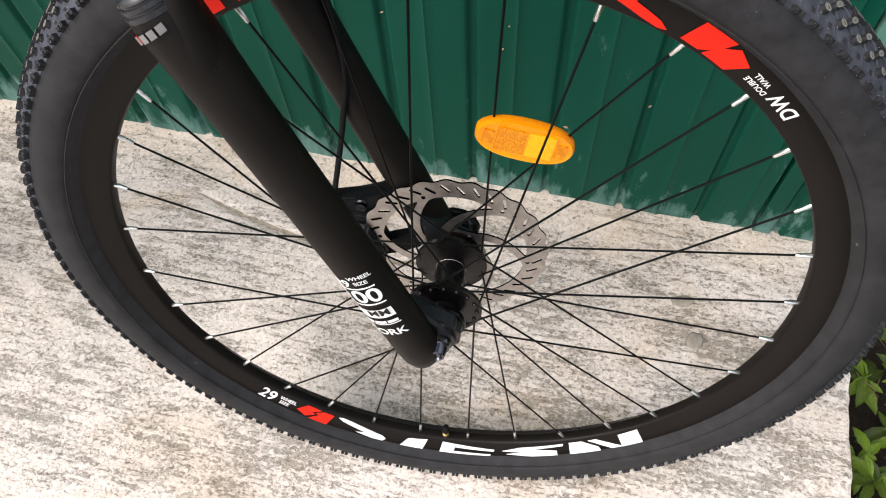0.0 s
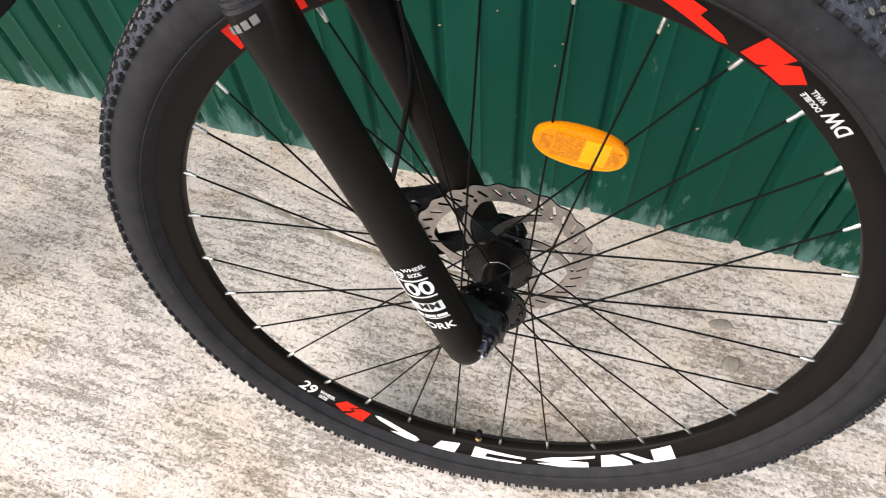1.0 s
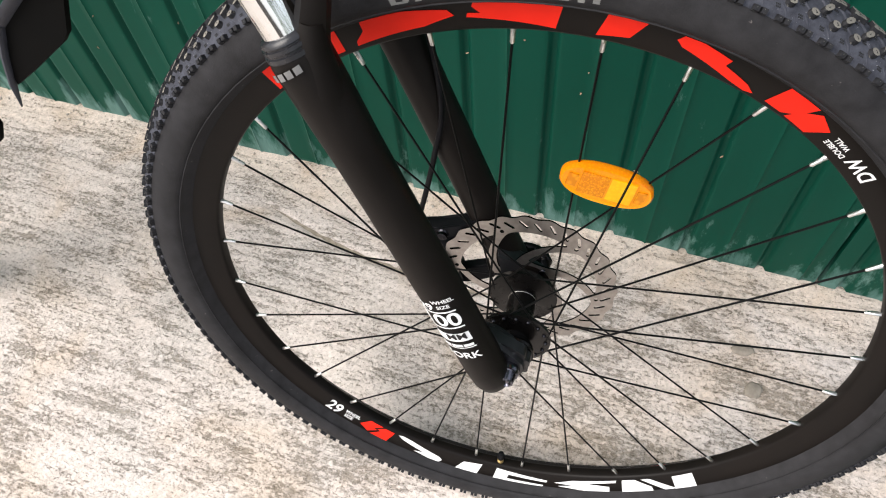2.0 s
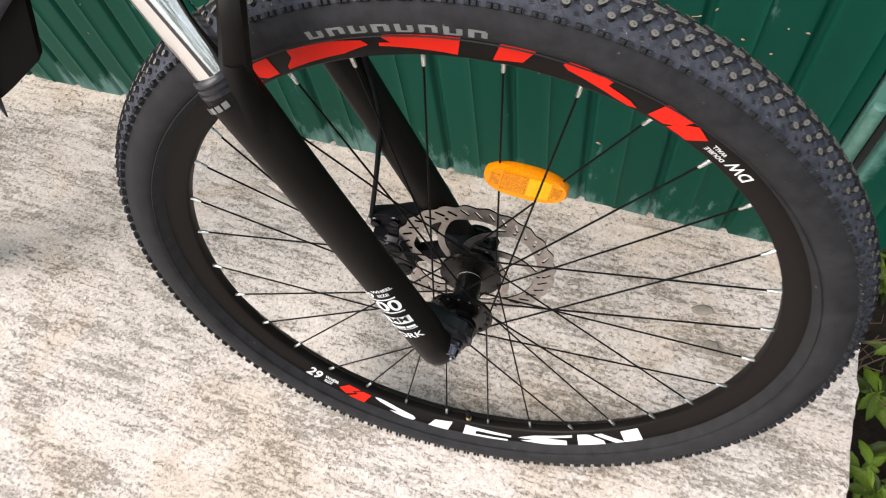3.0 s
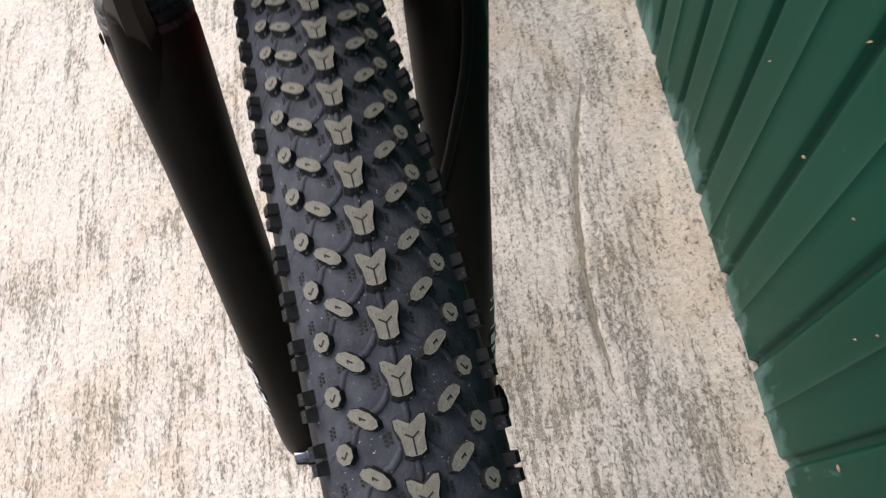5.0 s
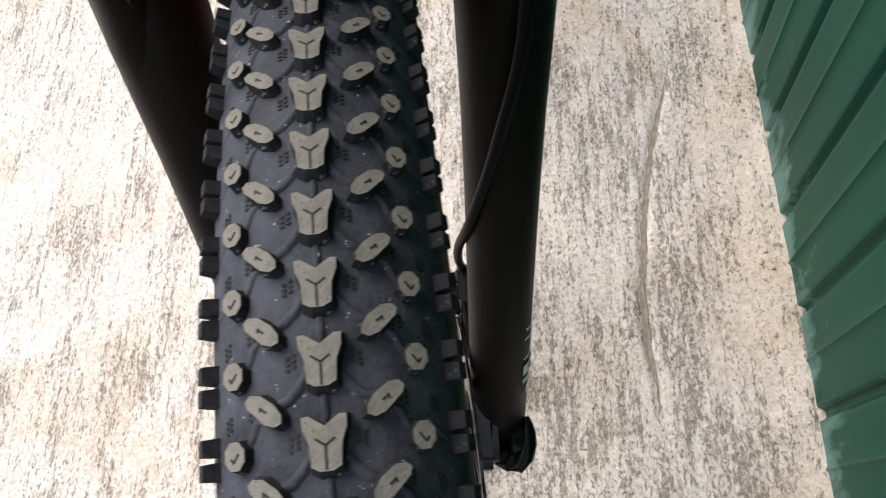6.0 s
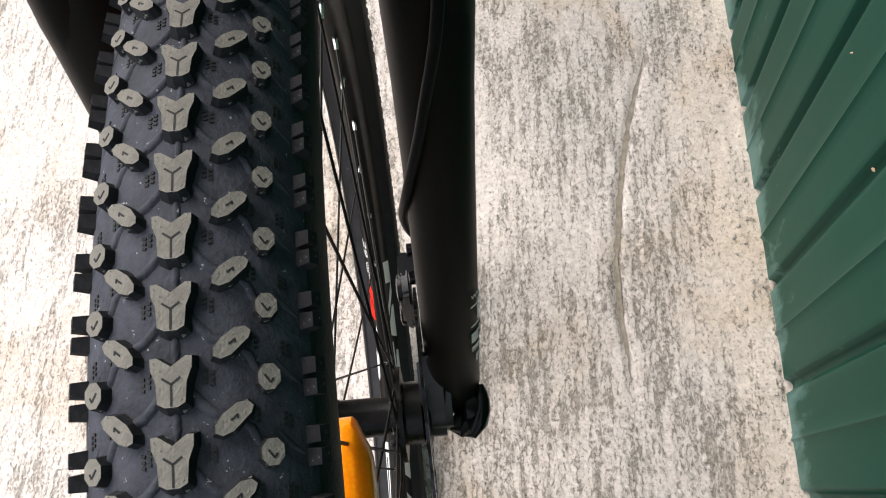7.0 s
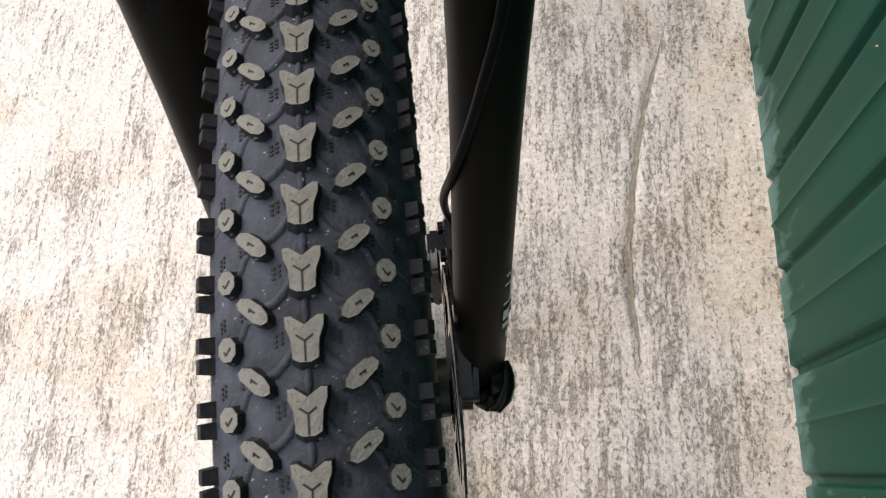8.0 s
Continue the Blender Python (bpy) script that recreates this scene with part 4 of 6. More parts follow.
# ---- bicycle: prints, valve, brake, guard ----
def rim_side(r, side=-1):
    return side * (0.0068 + (r - RIM_IN - 0.0023) * 0.0057 / (RIM_OUT - RIM_IN - 0.0037) + 0.0005)


def polar_print(name, shapes, a0, a1, mat, side=-1, label="", r0=0.2986, r1=0.3182):
    """Flat shapes of (along, across) from 0 to 1, laid on the rim's flank between two angles."""
    bm = bmesh.new()
    for poly in shapes:
        dense = []
        for i, (u, v) in enumerate(poly):
            u2, v2 = poly[(i + 1) % len(poly)]
            n = max(1, int(abs(u2 - u) * abs(a1 - a0) / 1.5))
            dense += [(u + (u2 - u) * k / n, v + (v2 - v) * k / n) for k in range(n)]
        vs = []
        for u, v in dense:
            r = r0 + (r1 - r0) * v
            vs.append(bm.verts.new(wheel_point(r, a0 + (a1 - a0) * u, rim_side(r, side))))
        bm.faces.new(vs)
    bmesh.ops.triangulate(bm, faces=bm.faces[:])
    return part(name, bm, mat, rim, label, smooth=False)


SWOOSH = [[(0, 0.10), (0.10, 0.02), (0.30, 0.10), (0.92, 0.55), (1.0, 0.75), (0.95, 0.98), (0.75, 0.98), (0.42, 0.80), (0.60, 0.66), (0.12, 0.30)]]
BLOCK = [[(0.25, 0.28), (1.0, 0.10), (0.85, 1.0), (0.0, 1.0)]]
NOTCH = [[(0.05, 0.10), (1.0, 0.45), (0.98, 0.62), (0.28, 0.48), (0.25, 0.80), (0.92, 0.86), (0.90, 1.0), (0.0, 1.0)]]
HOOK = [[(0.0, 0.55), (0.30, 0.25), (1.0, 0.12), (0.98, 0.30), (0.50, 0.42), (0.86, 0.62), (0.84, 1.0), (0.45, 1.0), (0.05, 0.80), (0.30, 0.66)]]
ZIG = [[(0.05, 0.10), (0.22, 0.10), (0.40, 0.70), (0.40, 1.0), (0.0, 1.0)], [(0.30, 0.10), (0.42, 0.10), (0.70, 0.98), (0.55, 0.98)], [(0.72, 0.10), (1.0, 0.05), (0.95, 1.0), (0.68, 1.0)]]
MARK = [[(0.0, 0.62), (0.20, 0.02), (0.62, 0.05), (0.40, 0.45), (0.52, 0.50), (0.30, 0.90)], [(0.40, 0.98), (0.62, 0.46), (0.50, 0.40), (0.70, 0.08), (1.0, 0.10), (0.92, 1.0)]]


def bent_words(name, words, mid, r_mid, height, mat, side=-1, outward=False):
    """Words along the rim; their feet point outward as the wheel stands."""
    bm = text_loops(words, height)
    for v in bm.verts:
        x, y = v.co.x, v.co.y
        r = r_mid - y if not outward else r_mid + y
        ang = mid + math.degrees(x / r_mid) * (-1 if not outward else 1) * (1 if side < 0 else -1)
        v.co = wheel_point(r, ang, rim_side(r, side))
    return part(name, bm, mat, rim, smooth=False)


def add_prints():
    low = ((SWOOSH, -153.2, -165.2), (BLOCK, -168.6, -174.6), (NOTCH, -177.5, -190), (HOOK, -191.5, -206), (ZIG, -206.5, -223.6))
    top = ((SWOOSH, 26.4, 15.0), (BLOCK, 11.4, 6.2), (NOTCH, 2.0, -9.2), (HOOK, -10.6, -24.6), (ZIG, -26.0, -39.8))
    for shapes, a, b in low:
        polar_print("white_print", shapes, a, b, WHITE_INK)
        polar_print("white_print", shapes, -a - 3, -b - 3, WHITE_INK, 1)
    for shapes, a, b in top:
        polar_print("red_print", shapes, a, b, RED_INK)
        polar_print("red_print", shapes, -a - 3, -b - 3, RED_INK, 1)
    polar_print("red_print", MARK, -143.9, -152.2, RED_INK)
    polar_print("red_print", MARK, 36.8, 28.2, RED_INK)
    polar_print("red_print", MARK, 141, 149, RED_INK, 1)
    bent_words("size_print", "29", -136.5, 0.3090, 0.0205, WHITE_INK)
    bent_words("size_print", "WHEEL", -141.2, 0.3050, 0.0066, WHITE_INK)
    bent_words("size_print", "SIZE", -140.8, 0.3115, 0.0066, WHITE_INK)
    bent_words("size_print", "DOUBLE", 39.4, 0.3050, 0.0050, WHITE_INK)
    bent_words("size_print", "WALL", 39.2, 0.3105, 0.0050, WHITE_INK)
    bent_words("size_print", "DW", 44.0, 0.3088, 0.0132, WHITE_INK)
    # raised maker's mark on the tyre wall, as plain bars
    bm = bmesh.new()
    for k in range(8):
        a0 = -16.5 + 2.85 * k
        for deg0, deg1, lat0, lat1 in ((a0, a0 + 0.7, 96, 112), (a0 + 0.7, a0 + 2.0, 96, 100) if k % 2 else (a0 + 0.7, a0 + 2.0, 108, 112), (a0 + 1.5, a0 + 2.2, 98, 110)):
            q = []
            for lat in (lat0, lat1):
                for deg in (deg0, deg1):
                    a = radians(-lat)
                    q.append(bm.verts.new(wheel_point(0.3385 + 0.0271 * math.cos(a), deg, 0.0275 * math.sin(a))))
            bm.faces.new((q[0], q[1], q[3], q[2]))
    part("sidewall_print", bm, GREY_INK, tyre, "raised grey lettering strip", smooth=False)
    # valve
    bm = bmesh.new()
    a, b = wheel_point(RIM_IN, -178.6), wheel_point(RIM_IN - 0.02, -178.6)
    turned(bm, [(-0.002, 0.0040), (0.003, 0.0040), (0.004, 0.0030), (0.010, 0.0030)], a, b, 14)
    valve = part("valve", bm, BRASS, rim)
    bm = bmesh.new()
    turned(bm, [(0.009, 0.0042), (0.017, 0.0042), (0.0195, 0.0034), (0.0205, 0.0012)], a, b, 14)
    part("valve_cap", bm, PLASTIC_IN, rim)


add_prints()


def leg_words(name, words, up, turn, height, mat, lift=0.0004, bars=None, wide=1.12, shear=0.22, side=-1):
    """Print on the outside of a fork leg: up is the height over the axle, turn the degrees toward the rear."""
    bm = bmesh.new() if bars else text_loops(words, height)
    if bars:
        for x0, x1, y0, y1 in bars:
            n = 8
            lo = [bm.verts.new((x0 + (x1 - x0) * k / n, y0, 0)) for k in range(n + 1)]
            hi = [bm.verts.new((x0 + (x1 - x0) * k / n, y1, 0)) for k in range(n + 1)]
            for k in range(n):
                bm.faces.new((lo[k], lo[k + 1], hi[k + 1], hi[k]))
    back = Vector((-LEG_DIR.z, 0, LEG_DIR.x))
    for v in bm.verts:
        x, y = v.co.x, v.co.y
        r = 0.0187 + lift
        a = radians(turn) + side * wide * x / r
        base = leg_point(up - 0.0115, LEG_Y[side]) + LEG_DIR * (y - shear * x)
        v.co = base + r * (math.cos(a) * Vector((0, side, 0)) + math.sin(a) * back)
    leg = [o for o in bike.children if o.name.startswith("fork_leg")][0 if side < 0 else 1]
    return part(name, bm, mat, leg, smooth=False)


def add_leg_prints():
    for side, t in ((-1, 5), (1, 5)):
        leg_words("white_print", "29", 0.1125, t + 21, 0.011, WHITE_INK, side=side)
        leg_words("white_print", "WHEEL", 0.1150, t - 26, 0.0050, WHITE_INK, side=side)
        leg_words("white_print", "SIZE", 0.1097, t - 21, 0.0050, WHITE_INK, side=side)
        leg_words("white_print", "", 0.097, t, 0, WHITE_INK, bars=[(-0.0165, 0.0135, 0.0085, 0.0100), (-0.0165, 0.0135, -0.0105, -0.0090)], side=side)
        leg_words("white_print", "100", 0.0965, t + 3, 0.020, WHITE_INK, side=side)
        leg_words("white_print", "", 0.0765, t, 0, WHITE_INK, bars=[(-0.0165, 0.0135, -0.0048, 0.0052)], side=side)
        leg_words("dark_print", "MM", 0.0768, t - 12, 0.0098, FRAME_DARK, lift=0.0008, side=side)
        leg_words("white_print", "", 0.0665, t, 0, WHITE_INK, bars=[(-0.0165, 0.0135, -0.0030, -0.0020), (-0.0165, -0.005, -0.001, 0.002), (-0.004, 0.004, -0.001, 0.002), (0.005, 0.0125, -0.001, 0.002)], side=side)
        leg_words("white_print", "FORK", 0.0545, t, 0.0105, WHITE_INK, side=side)
    # grey print at the head of the leg, as plain bars
    leg_words("grey_print", "", 0.3095, 14, 0, GREY_INK, lift=0.0030, wide=1.1, shear=-0.16, bars=[(-0.0160 + 0.0062 * k, -0.0114 + 0.0062 * k, -0.0026, 0.0024) for k in range(5)])
    # marks on the brace
    bm = bmesh.new()
    n = 20
    m = pose(-0.1345, -0.0285, AXLE + 0.3925, 0, 0, 0) @ pose(0, 0, 0, 30, -22, 0)
    ring = [[bm.verts.new(m @ Vector((r * math.cos(2 * math.pi * k / n), r * math.sin(2 * math.pi * k / n), 0.0008))) for k in range(n)] for r in (0.0042, 0.0030)]
    for k in range(n):
        bm.faces.new((ring[0][k], ring[0][(k + 1) % n], ring[1][(k + 1) % n], ring[1][k]))
    part("green_ring_print", bm, GREEN_INK, bike, "small green ring print")
    for k in range(11):
        s = (k + 0.5) / 11
        y = -0.021 + 0.044 * s
        bm = bmesh.new()
        z = 0.3950 + 0.0025 * math.sin(math.pi * (0.2 + 0.6 * s))
        box(bm, pose(-0.1345, y, AXLE + z, 16 - 30 * s, -10, 0), (0.0036 if k % 3 else 0.0028, 0.0026, 0.0008))
        part("white_print", bm, WHITE_INK, bike)


add_leg_prints()


def smooth_path(pts, per=6):
    out = []
    for i in range(len(pts) - 1):
        p0, p1, p2, p3 = (Vector(pts[max(0, min(len(pts) - 1, i + d))]) for d in (-1, 0, 1, 2))
        for s in range(per):
            t = s / per
            out.append(0.5 * ((2 * p1) + (p2 - p0) * t + (2 * p0 - 5 * p1 + 4 * p2 - p3) * t * t + (3 * p1 - p0 - 3 * p2 + p3) * t ** 3))
    return out + [Vector(pts[-1])]


def up(p):
    return Vector((p[0], p[1], p[2] + AXLE))


def add_brake():
    # cast caliper: two pistons' housings either side of the disc, joined by a bridge behind its edge
    bm = bmesh.new()
    shape = [(-0.036, 0.004), (-0.030, 0.024), (-0.014, 0.033), (0.004, 0.029), (0.010, 0.014), (0.016, -0.006), (0.022, -0.024), (0.014, -0.036), (-0.006, -0.037), (-0.020, -0.028), (-0.027, -0.012)]
    for y, w, k in ((0.0325, 0.0085, 0.86), (0.0460, 0.0170, 1.0)):
        prism(bm, [(x * k, z * k) for x, z in shape], Matrix.Translation((-0.082, y + w, AXLE + 0.002)) @ pose(0, 0, 0, 90, 0, 0), w, 0.84)
    box(bm, pose(-0.106, 0.046, AXLE + 0.010, 0, 18, 0), (0.018, 0.026, 0.040))
    bmesh.ops.bevel(bm, geom=bm.edges[:], offset=0.0022, segments=2, affect='EDGES')
    body = part("brake_caliper", bm, SATIN_BLACK, bike, "black disc brake caliper behind the fork leg")
    for x, z, r in ((-0.088, 0.012, 0.0115), (-0.078, -0.018, 0.0105)):
        bm = bmesh.new()
        turned(bm, [(0, r * 0.55), (0.001, r * 0.92), (0.003, r), (0.006, r)], up((x, 0.0300, z)), up((x, 0.06, z)), 22)
        part("piston_cover", bm, BLACK_GLOSS, body)
    # adaptor bar that ties the caliper to the far leg
    bm = bmesh.new()
    poly = [(-0.116, 0.046), (-0.111, 0.0495), (-0.088, 0.0525), (-0.066, 0.0580), (-0.050, 0.0680), (-0.040, 0.080), (-0.040, 0.054), (-0.064, 0.0445), (-0.092, 0.0365), (-0.110, 0.0345), (-0.116, 0.039)]
    prism(bm, poly, Matrix.Translation((0, 0.0640, AXLE)) @ pose(0, 0, 0, 90, 0, 0), 0.0180, 0.94)
    bmesh.ops.bevel(bm, geom=bm.edges[:], offset=0.0025, segments=2, affect='EDGES')
    part("caliper_mount", bm, PLASTIC_IN, body)
    bm = bmesh.new()
    poly = [(-0.084, -0.012), (-0.060, -0.004), (-0.040, 0.006), (-0.026, 0.004), (-0.030, -0.012), (-0.056, -0.026), (-0.082, -0.034)]
    prism(bm, poly, Matrix.Translation((0, 0.0640, AXLE)) @ pose(0, 0, 0, 90, 0, 0), 0.0120, 0.92)
    bmesh.ops.bevel(bm, geom=bm.edges[:], offset=0.002, segments=2, affect='EDGES')
    part("caliper_mount", bm, PLASTIC_IN, body)
    for p in ((-0.106, 0.0440, 0.042), (-0.084, 0.0440, 0.0465), (-0.076, 0.0500, -0.022)):
        bm = bmesh.new()
        turned(bm, [(0, 0.0030), (0.0005, 0.0048), (0.004, 0.0048), (0.0052, 0.0060), (0.0064, 0.0060)], up((p[0], p[1] - 0.0035, p[2])), up((p[0], p[1] + 0.02, p[2])), 12)
        part("bolt", bm, GUNMETAL, body)
    hose = [(-0.180, 0.056, 0.450), (-0.152, 0.060, 0.400), (-0.112, 0.067, 0.305), (-0.092, 0.058, 0.245), (-0.0815, 0.047, 0.190), (-0.088, 0.043, 0.145), (-0.099, 0.045, 0.095), (-0.111, 0.050, 0.048)]
    bm = bmesh.new()
    sweep(bm, [up(p) for p in smooth_path(hose, 5)], 0.0026, 10)
    part("brake_hose", bm, PLASTIC_IN, bike, "thin black brake hose")
    bm = bmesh.new()
    turned(bm, [(0, 0.0032), (0.003, 0.0045), (0.010, 0.0045), (0.012, 0.0034)], up((-0.114, 0.050, 0.032)), up((-0.110, 0.050, 0.06)), 12)
    part("hose_fitting", bm, STEEL, bike)


add_brake()


def guard_height(x, v):
    """v runs from the near edge (-1) to the far edge (1)."""
    z = 0.5160 - 0.010 * max(0.0, -x - 0.06)
    return z - (0.010 * v * v if v < 0 else 0.019 * v * v)


def guard_width(x, far=False):
    stops = ((-0.22, 0.050, 0.046), (-0.12, 0.046, 0.040), (-0.055, 0.042, 0.034), (-0.008, 0.0405, 0.0260), (0.001, 0.0398, 0.0245), (0.008, 0.0365, 0.0225), (0.014, 0.0300, 0.0190), (0.024, 0.0180, 0.0130), (0.032, 0.0080, 0.0070), (0.037, 0.002, 0.002))
    for (x0, n0, f0), (x1, n1, f1) in zip(stops, stops[1:]):
        if x <= x1:
            s = (x - x0) / (x1 - x0)
            return f0 + (f1 - f0) * s if far else n0 + (n1 - n0) * s
    return 0.002


def guard_point(x, v, lift=0.0):
    return Vector((x, 0.008 + guard_width(x, v > 0) * v, AXLE + guard_height(x, v) + lift))


def add_guard():
    xs = [-0.215, -0.19, -0.165, -0.14, -0.115, -0.09, -0.065, -0.04, -0.022, -0.008, -0.003, 0.001, 0.005, 0.008, 0.011, 0.014, 0.019, 0.024, 0.028, 0.032, 0.0345, 0.036]
    vs = [-1, -0.97] + [-0.88 + 0.11 * k for k in range(17)] + [0.97, 1.0]
    bm = bmesh.new()
    rows = []
    for x in xs:
        row = []
        for v in vs:
            z = guard_height(x, v)
            if v < -0.99 or x == xs[-1]:
                z -= 0.002
            row.append(bm.verts.new((x, 0.008 + guard_width(x, v > 0) * v, AXLE + z)))
        rows.append(row)
    for a, b in zip(rows, rows[1:]):
        for j in range(len(vs) - 1):
            bm.faces.new((a[j], b[j], b[j + 1], a[j + 1]))
    back = bmesh.ops.extrude_face_region(bm, geom=bm.faces[:])
    for v in (g for g in back["geom"] if isinstance(g, bmesh.types.BMVert)):
        v.co.z -= 0.0042
    guard = part("front_mudguard", bm, PLASTIC, bike, "dark grey moulded plastic front mudguard", sharp=30)
    # raised crease lines, darker to paint in crease shading, and the lattice of triangles toward the back
    lines = [((-0.031, -0.99), (-0.014, -0.46)), ((-0.014, -0.46), (0.022, -0.62)), ((-0.056, -0.99), (-0.022, 0.06))]
    def slant(x, v):
        return (x + 0.030 * (v + 1.0), v)

    x, k = -0.0595, 0
    while x > -0.21:
        lines.append((slant(x - 0.0135, -0.66), slant(x - 0.0135, 0.54)))
        for i in range(6):
            v = -0.66 + 0.2 * i
            lines.append((slant(x, v), slant(x - 0.0135, v + 0.2)) if (i + k) % 2 else (slant(x, v + 0.2), slant(x - 0.0135, v)))
        x -= 0.0135
        k += 1
    for i, ((x0, v0), (x1, v1)) in enumerate(lines):
        bm = bmesh.new()
        pts = []
        for k in range(5):
            xx, vv = x0 + (x1 - x0) * k / 4, v0 + (v1 - v0) * k / 4
            pts.append(guard_point(xx, vv, 0.0001))
        sweep(bm, pts, 0.0006 if i < 3 else 0.0009, 6, 0.55, (0, 0, 1))
        part("guard_line", bm, CREASE_SHADE if i < 3 else PLASTIC_IN, guard)
    # rolled dark lip along the edge
    bm = bmesh.new()
    rim_line = [guard_point(x, -1, -0.0030) for x in xs] + [guard_point(x, 1, -0.0030) for x in xs[-2::-1]]
    sweep(bm, rim_line, 0.0020, 8, 1.0, (0, 0, 1))
    part("guard_lip", bm, PLASTIC_IN, guard)
    # bracket under the guard down to the crown
    bm = bmesh.new()
    sweep(bm, [up((-0.200, 0.004, 0.470)), up((-0.195, 0.006, 0.492)), up((-0.17, 0.008, 0.506))], [0.016, 0.014, 0.010], 12, 1.2)
    part("guard_bracket", bm, PLASTIC_IN, guard)
    # pale print near the edge, as plain strokes
    for (x0, v0), (x1, v1) in (((-0.092, -0.92), (-0.082, -0.45)), ((-0.082, -0.45), (-0.074, -0.9)), ((-0.119, -0.9), (-0.104, -0.5)), ((-0.122, -0.6), (-0.100, -0.8))):
        bm = bmesh.new()
        pts = [guard_point(x0 + (x1 - x0) * k / 3, v0 + (v1 - v0) * k / 3, 0.0006) for k in range(4)]
        sweep(bm, pts, 0.0019, 6, 0.3, (0, 0, 1))
        part("pale_print", bm, GREY_INK, guard)


add_guard()


# ---- bicycle: frame, cranks, pedal, rear wheel ----
def add_frame():
    bm = bmesh.new()
    pts = smooth_path([(-0.275, 0.006, 0.560), (-0.380, 0.025, 0.430), (-0.480, 0.040, 0.285), (-0.541, 0.046, 0.190), (-0.575, 0.050, 0.138)], 4)
    sweep(bm, [up(p) for p in pts], [0.0295 - 0.0045 * k / (len(pts) - 1) for k in range(len(pts))], 28, 1.0)
    tube = part("down_tube", bm, FRAME_GREY, bike, "matt grey down tube with darker letter shapes")
    bm = bmesh.new()
    sweep(bm, [up(p) for p in ((-0.566, 0.0495, 0.153), (-0.579, 0.0505, 0.133))], 0.0262, 28)
    part("orange_band", bm, ORANGE, tube, "orange ring round the down tube")
    bm = bmesh.new()
    sweep(bm, [up(p) for p in ((-0.577, 0.051, 0.137), (-0.612, 0.054, 0.083), (-0.645, 0.058, 0.032), (-0.672, 0.060, -0.008))], [0.0250, 0.0250, 0.0245, 0.020], 28)
    part("lower_tube", bm, BLACK_PAINT, bike, "black lower end of the frame")
    # bottom bracket shell and the swing arm behind it
    bm = bmesh.new()
    turned(bm, [(0, 0.020), (0.002, 0.0245), (0.072, 0.0245), (0.074, 0.020)], up((-0.692, 0.012, 0.024)), up((-0.692, 0.1, 0.024)), 28)
    shell = part("bottom_bracket", bm, BLACK_PAINT, bike, "black bottom bracket shell")
    bm = bmesh.new()
    sweep(bm, [up(p) for p in ((-0.648, 0.055, 0.060), (-0.690, 0.056, 0.072), (-0.735, 0.060, 0.070))], [0.024, 0.030, 0.022], 16, 0.8)
    part("pivot_block", bm, FLAP_PLASTIC, shell)
    for y0, y1 in ((0.030, 0.088), (0.085, 0.190)):
        bm = bmesh.new()
        sweep(bm, [up(p) for p in ((-0.715, y0 + 0.006, 0.040), (-0.850, (y0 + y1) / 2, 0.030), (-1.140, y1, 0.004))], [0.014, 0.012, 0.010], 14, 0.8)
        part("chain_stay", bm, FRAME_GREY, bike, "matt grey chain stay")
    # letter shapes on the tube's near side
    axis = Vector((-0.110, 0.02, -0.170)).normalized()
    u0 = Vector((0.75, -0.62, 0.20)).normalized()
    u0 = (u0 - axis * u0.dot(axis)).normalized()
    w0 = axis.cross(u0)
    start = Vector((-0.567, 0.049, 0.150))
    for k, shapes in enumerate((SWOOSH, BLOCK, NOTCH, HOOK, ZIG)):
        for poly in shapes:
            bm = bmesh.new()
            bm.faces.new([bm.verts.new((u, v, 0)) for u, v in poly])
            bmesh.ops.triangulate(bm, faces=bm.faces[:])
            bmesh.ops.subdivide_edges(bm, edges=bm.edges[:], cuts=5, use_grid_fill=True)
            for q in bm.verts:
                u, v = q.co.x, q.co.y
                s = 0.022 + 0.056 * k + 0.046 * u
                a = (0.5 - v) * 0.044 / 0.0275 - 0.15
                q.co = up(start - axis * s) + (0.0259 + 0.0145 * s) * (math.cos(a) * u0 + math.sin(a) * w0)
            part("letter_shape", bm, FRAME_DARK, tube, smooth=False)
    bm = bmesh.new()
    sweep(bm, [leg_point(0.455, 0, 0.002), leg_point(0.475, 0), leg_point(0.60, 0)], [0.026, 0.027, 0.024], 28)
    part("head_tube", bm, FRAME_DARK, bike, "black head tube over the fork crown")
    bm = bmesh.new()
    sweep(bm, [up(p) for p in ((-0.29, 0.01, 0.62), (-0.50, 0.05, 0.56), (-0.75, 0.085, 0.46))], [0.022, 0.020, 0.018], 20)
    part("top_tube", bm, FRAME_GREY, bike, "matt grey top tube")
    # guard strip under the down tube with a black flap
    bm = bmesh.new()
    strip = smooth_path([(-0.225, 0.010, 0.440), (-0.290, 0.015, 0.382), (-0.352, 0.019, 0.325), (-0.410, 0.021, 0.275), (-0.458, 0.022, 0.232)], 4)
    n = len(strip) - 1
    sweep(bm, [up(p) for p in strip], [0.021 - 0.010 * k / n for k in range(n + 1)], 12, 0.28, (0.72, 0, 0.7))
    strip_ob = part("tube_mudguard", bm, PLASTIC, bike, "grey plastic strip guard under the down tube")
    bm = bmesh.new()
    poly = [(-0.335, 0.338), (-0.355, 0.321), (-0.366, 0.298), (-0.379, 0.262), (-0.387, 0.240), (-0.396, 0.230), (-0.444, 0.195), (-0.466, 0.180), (-0.466, 0.219), (-0.450, 0.240), (-0.400, 0.285)]
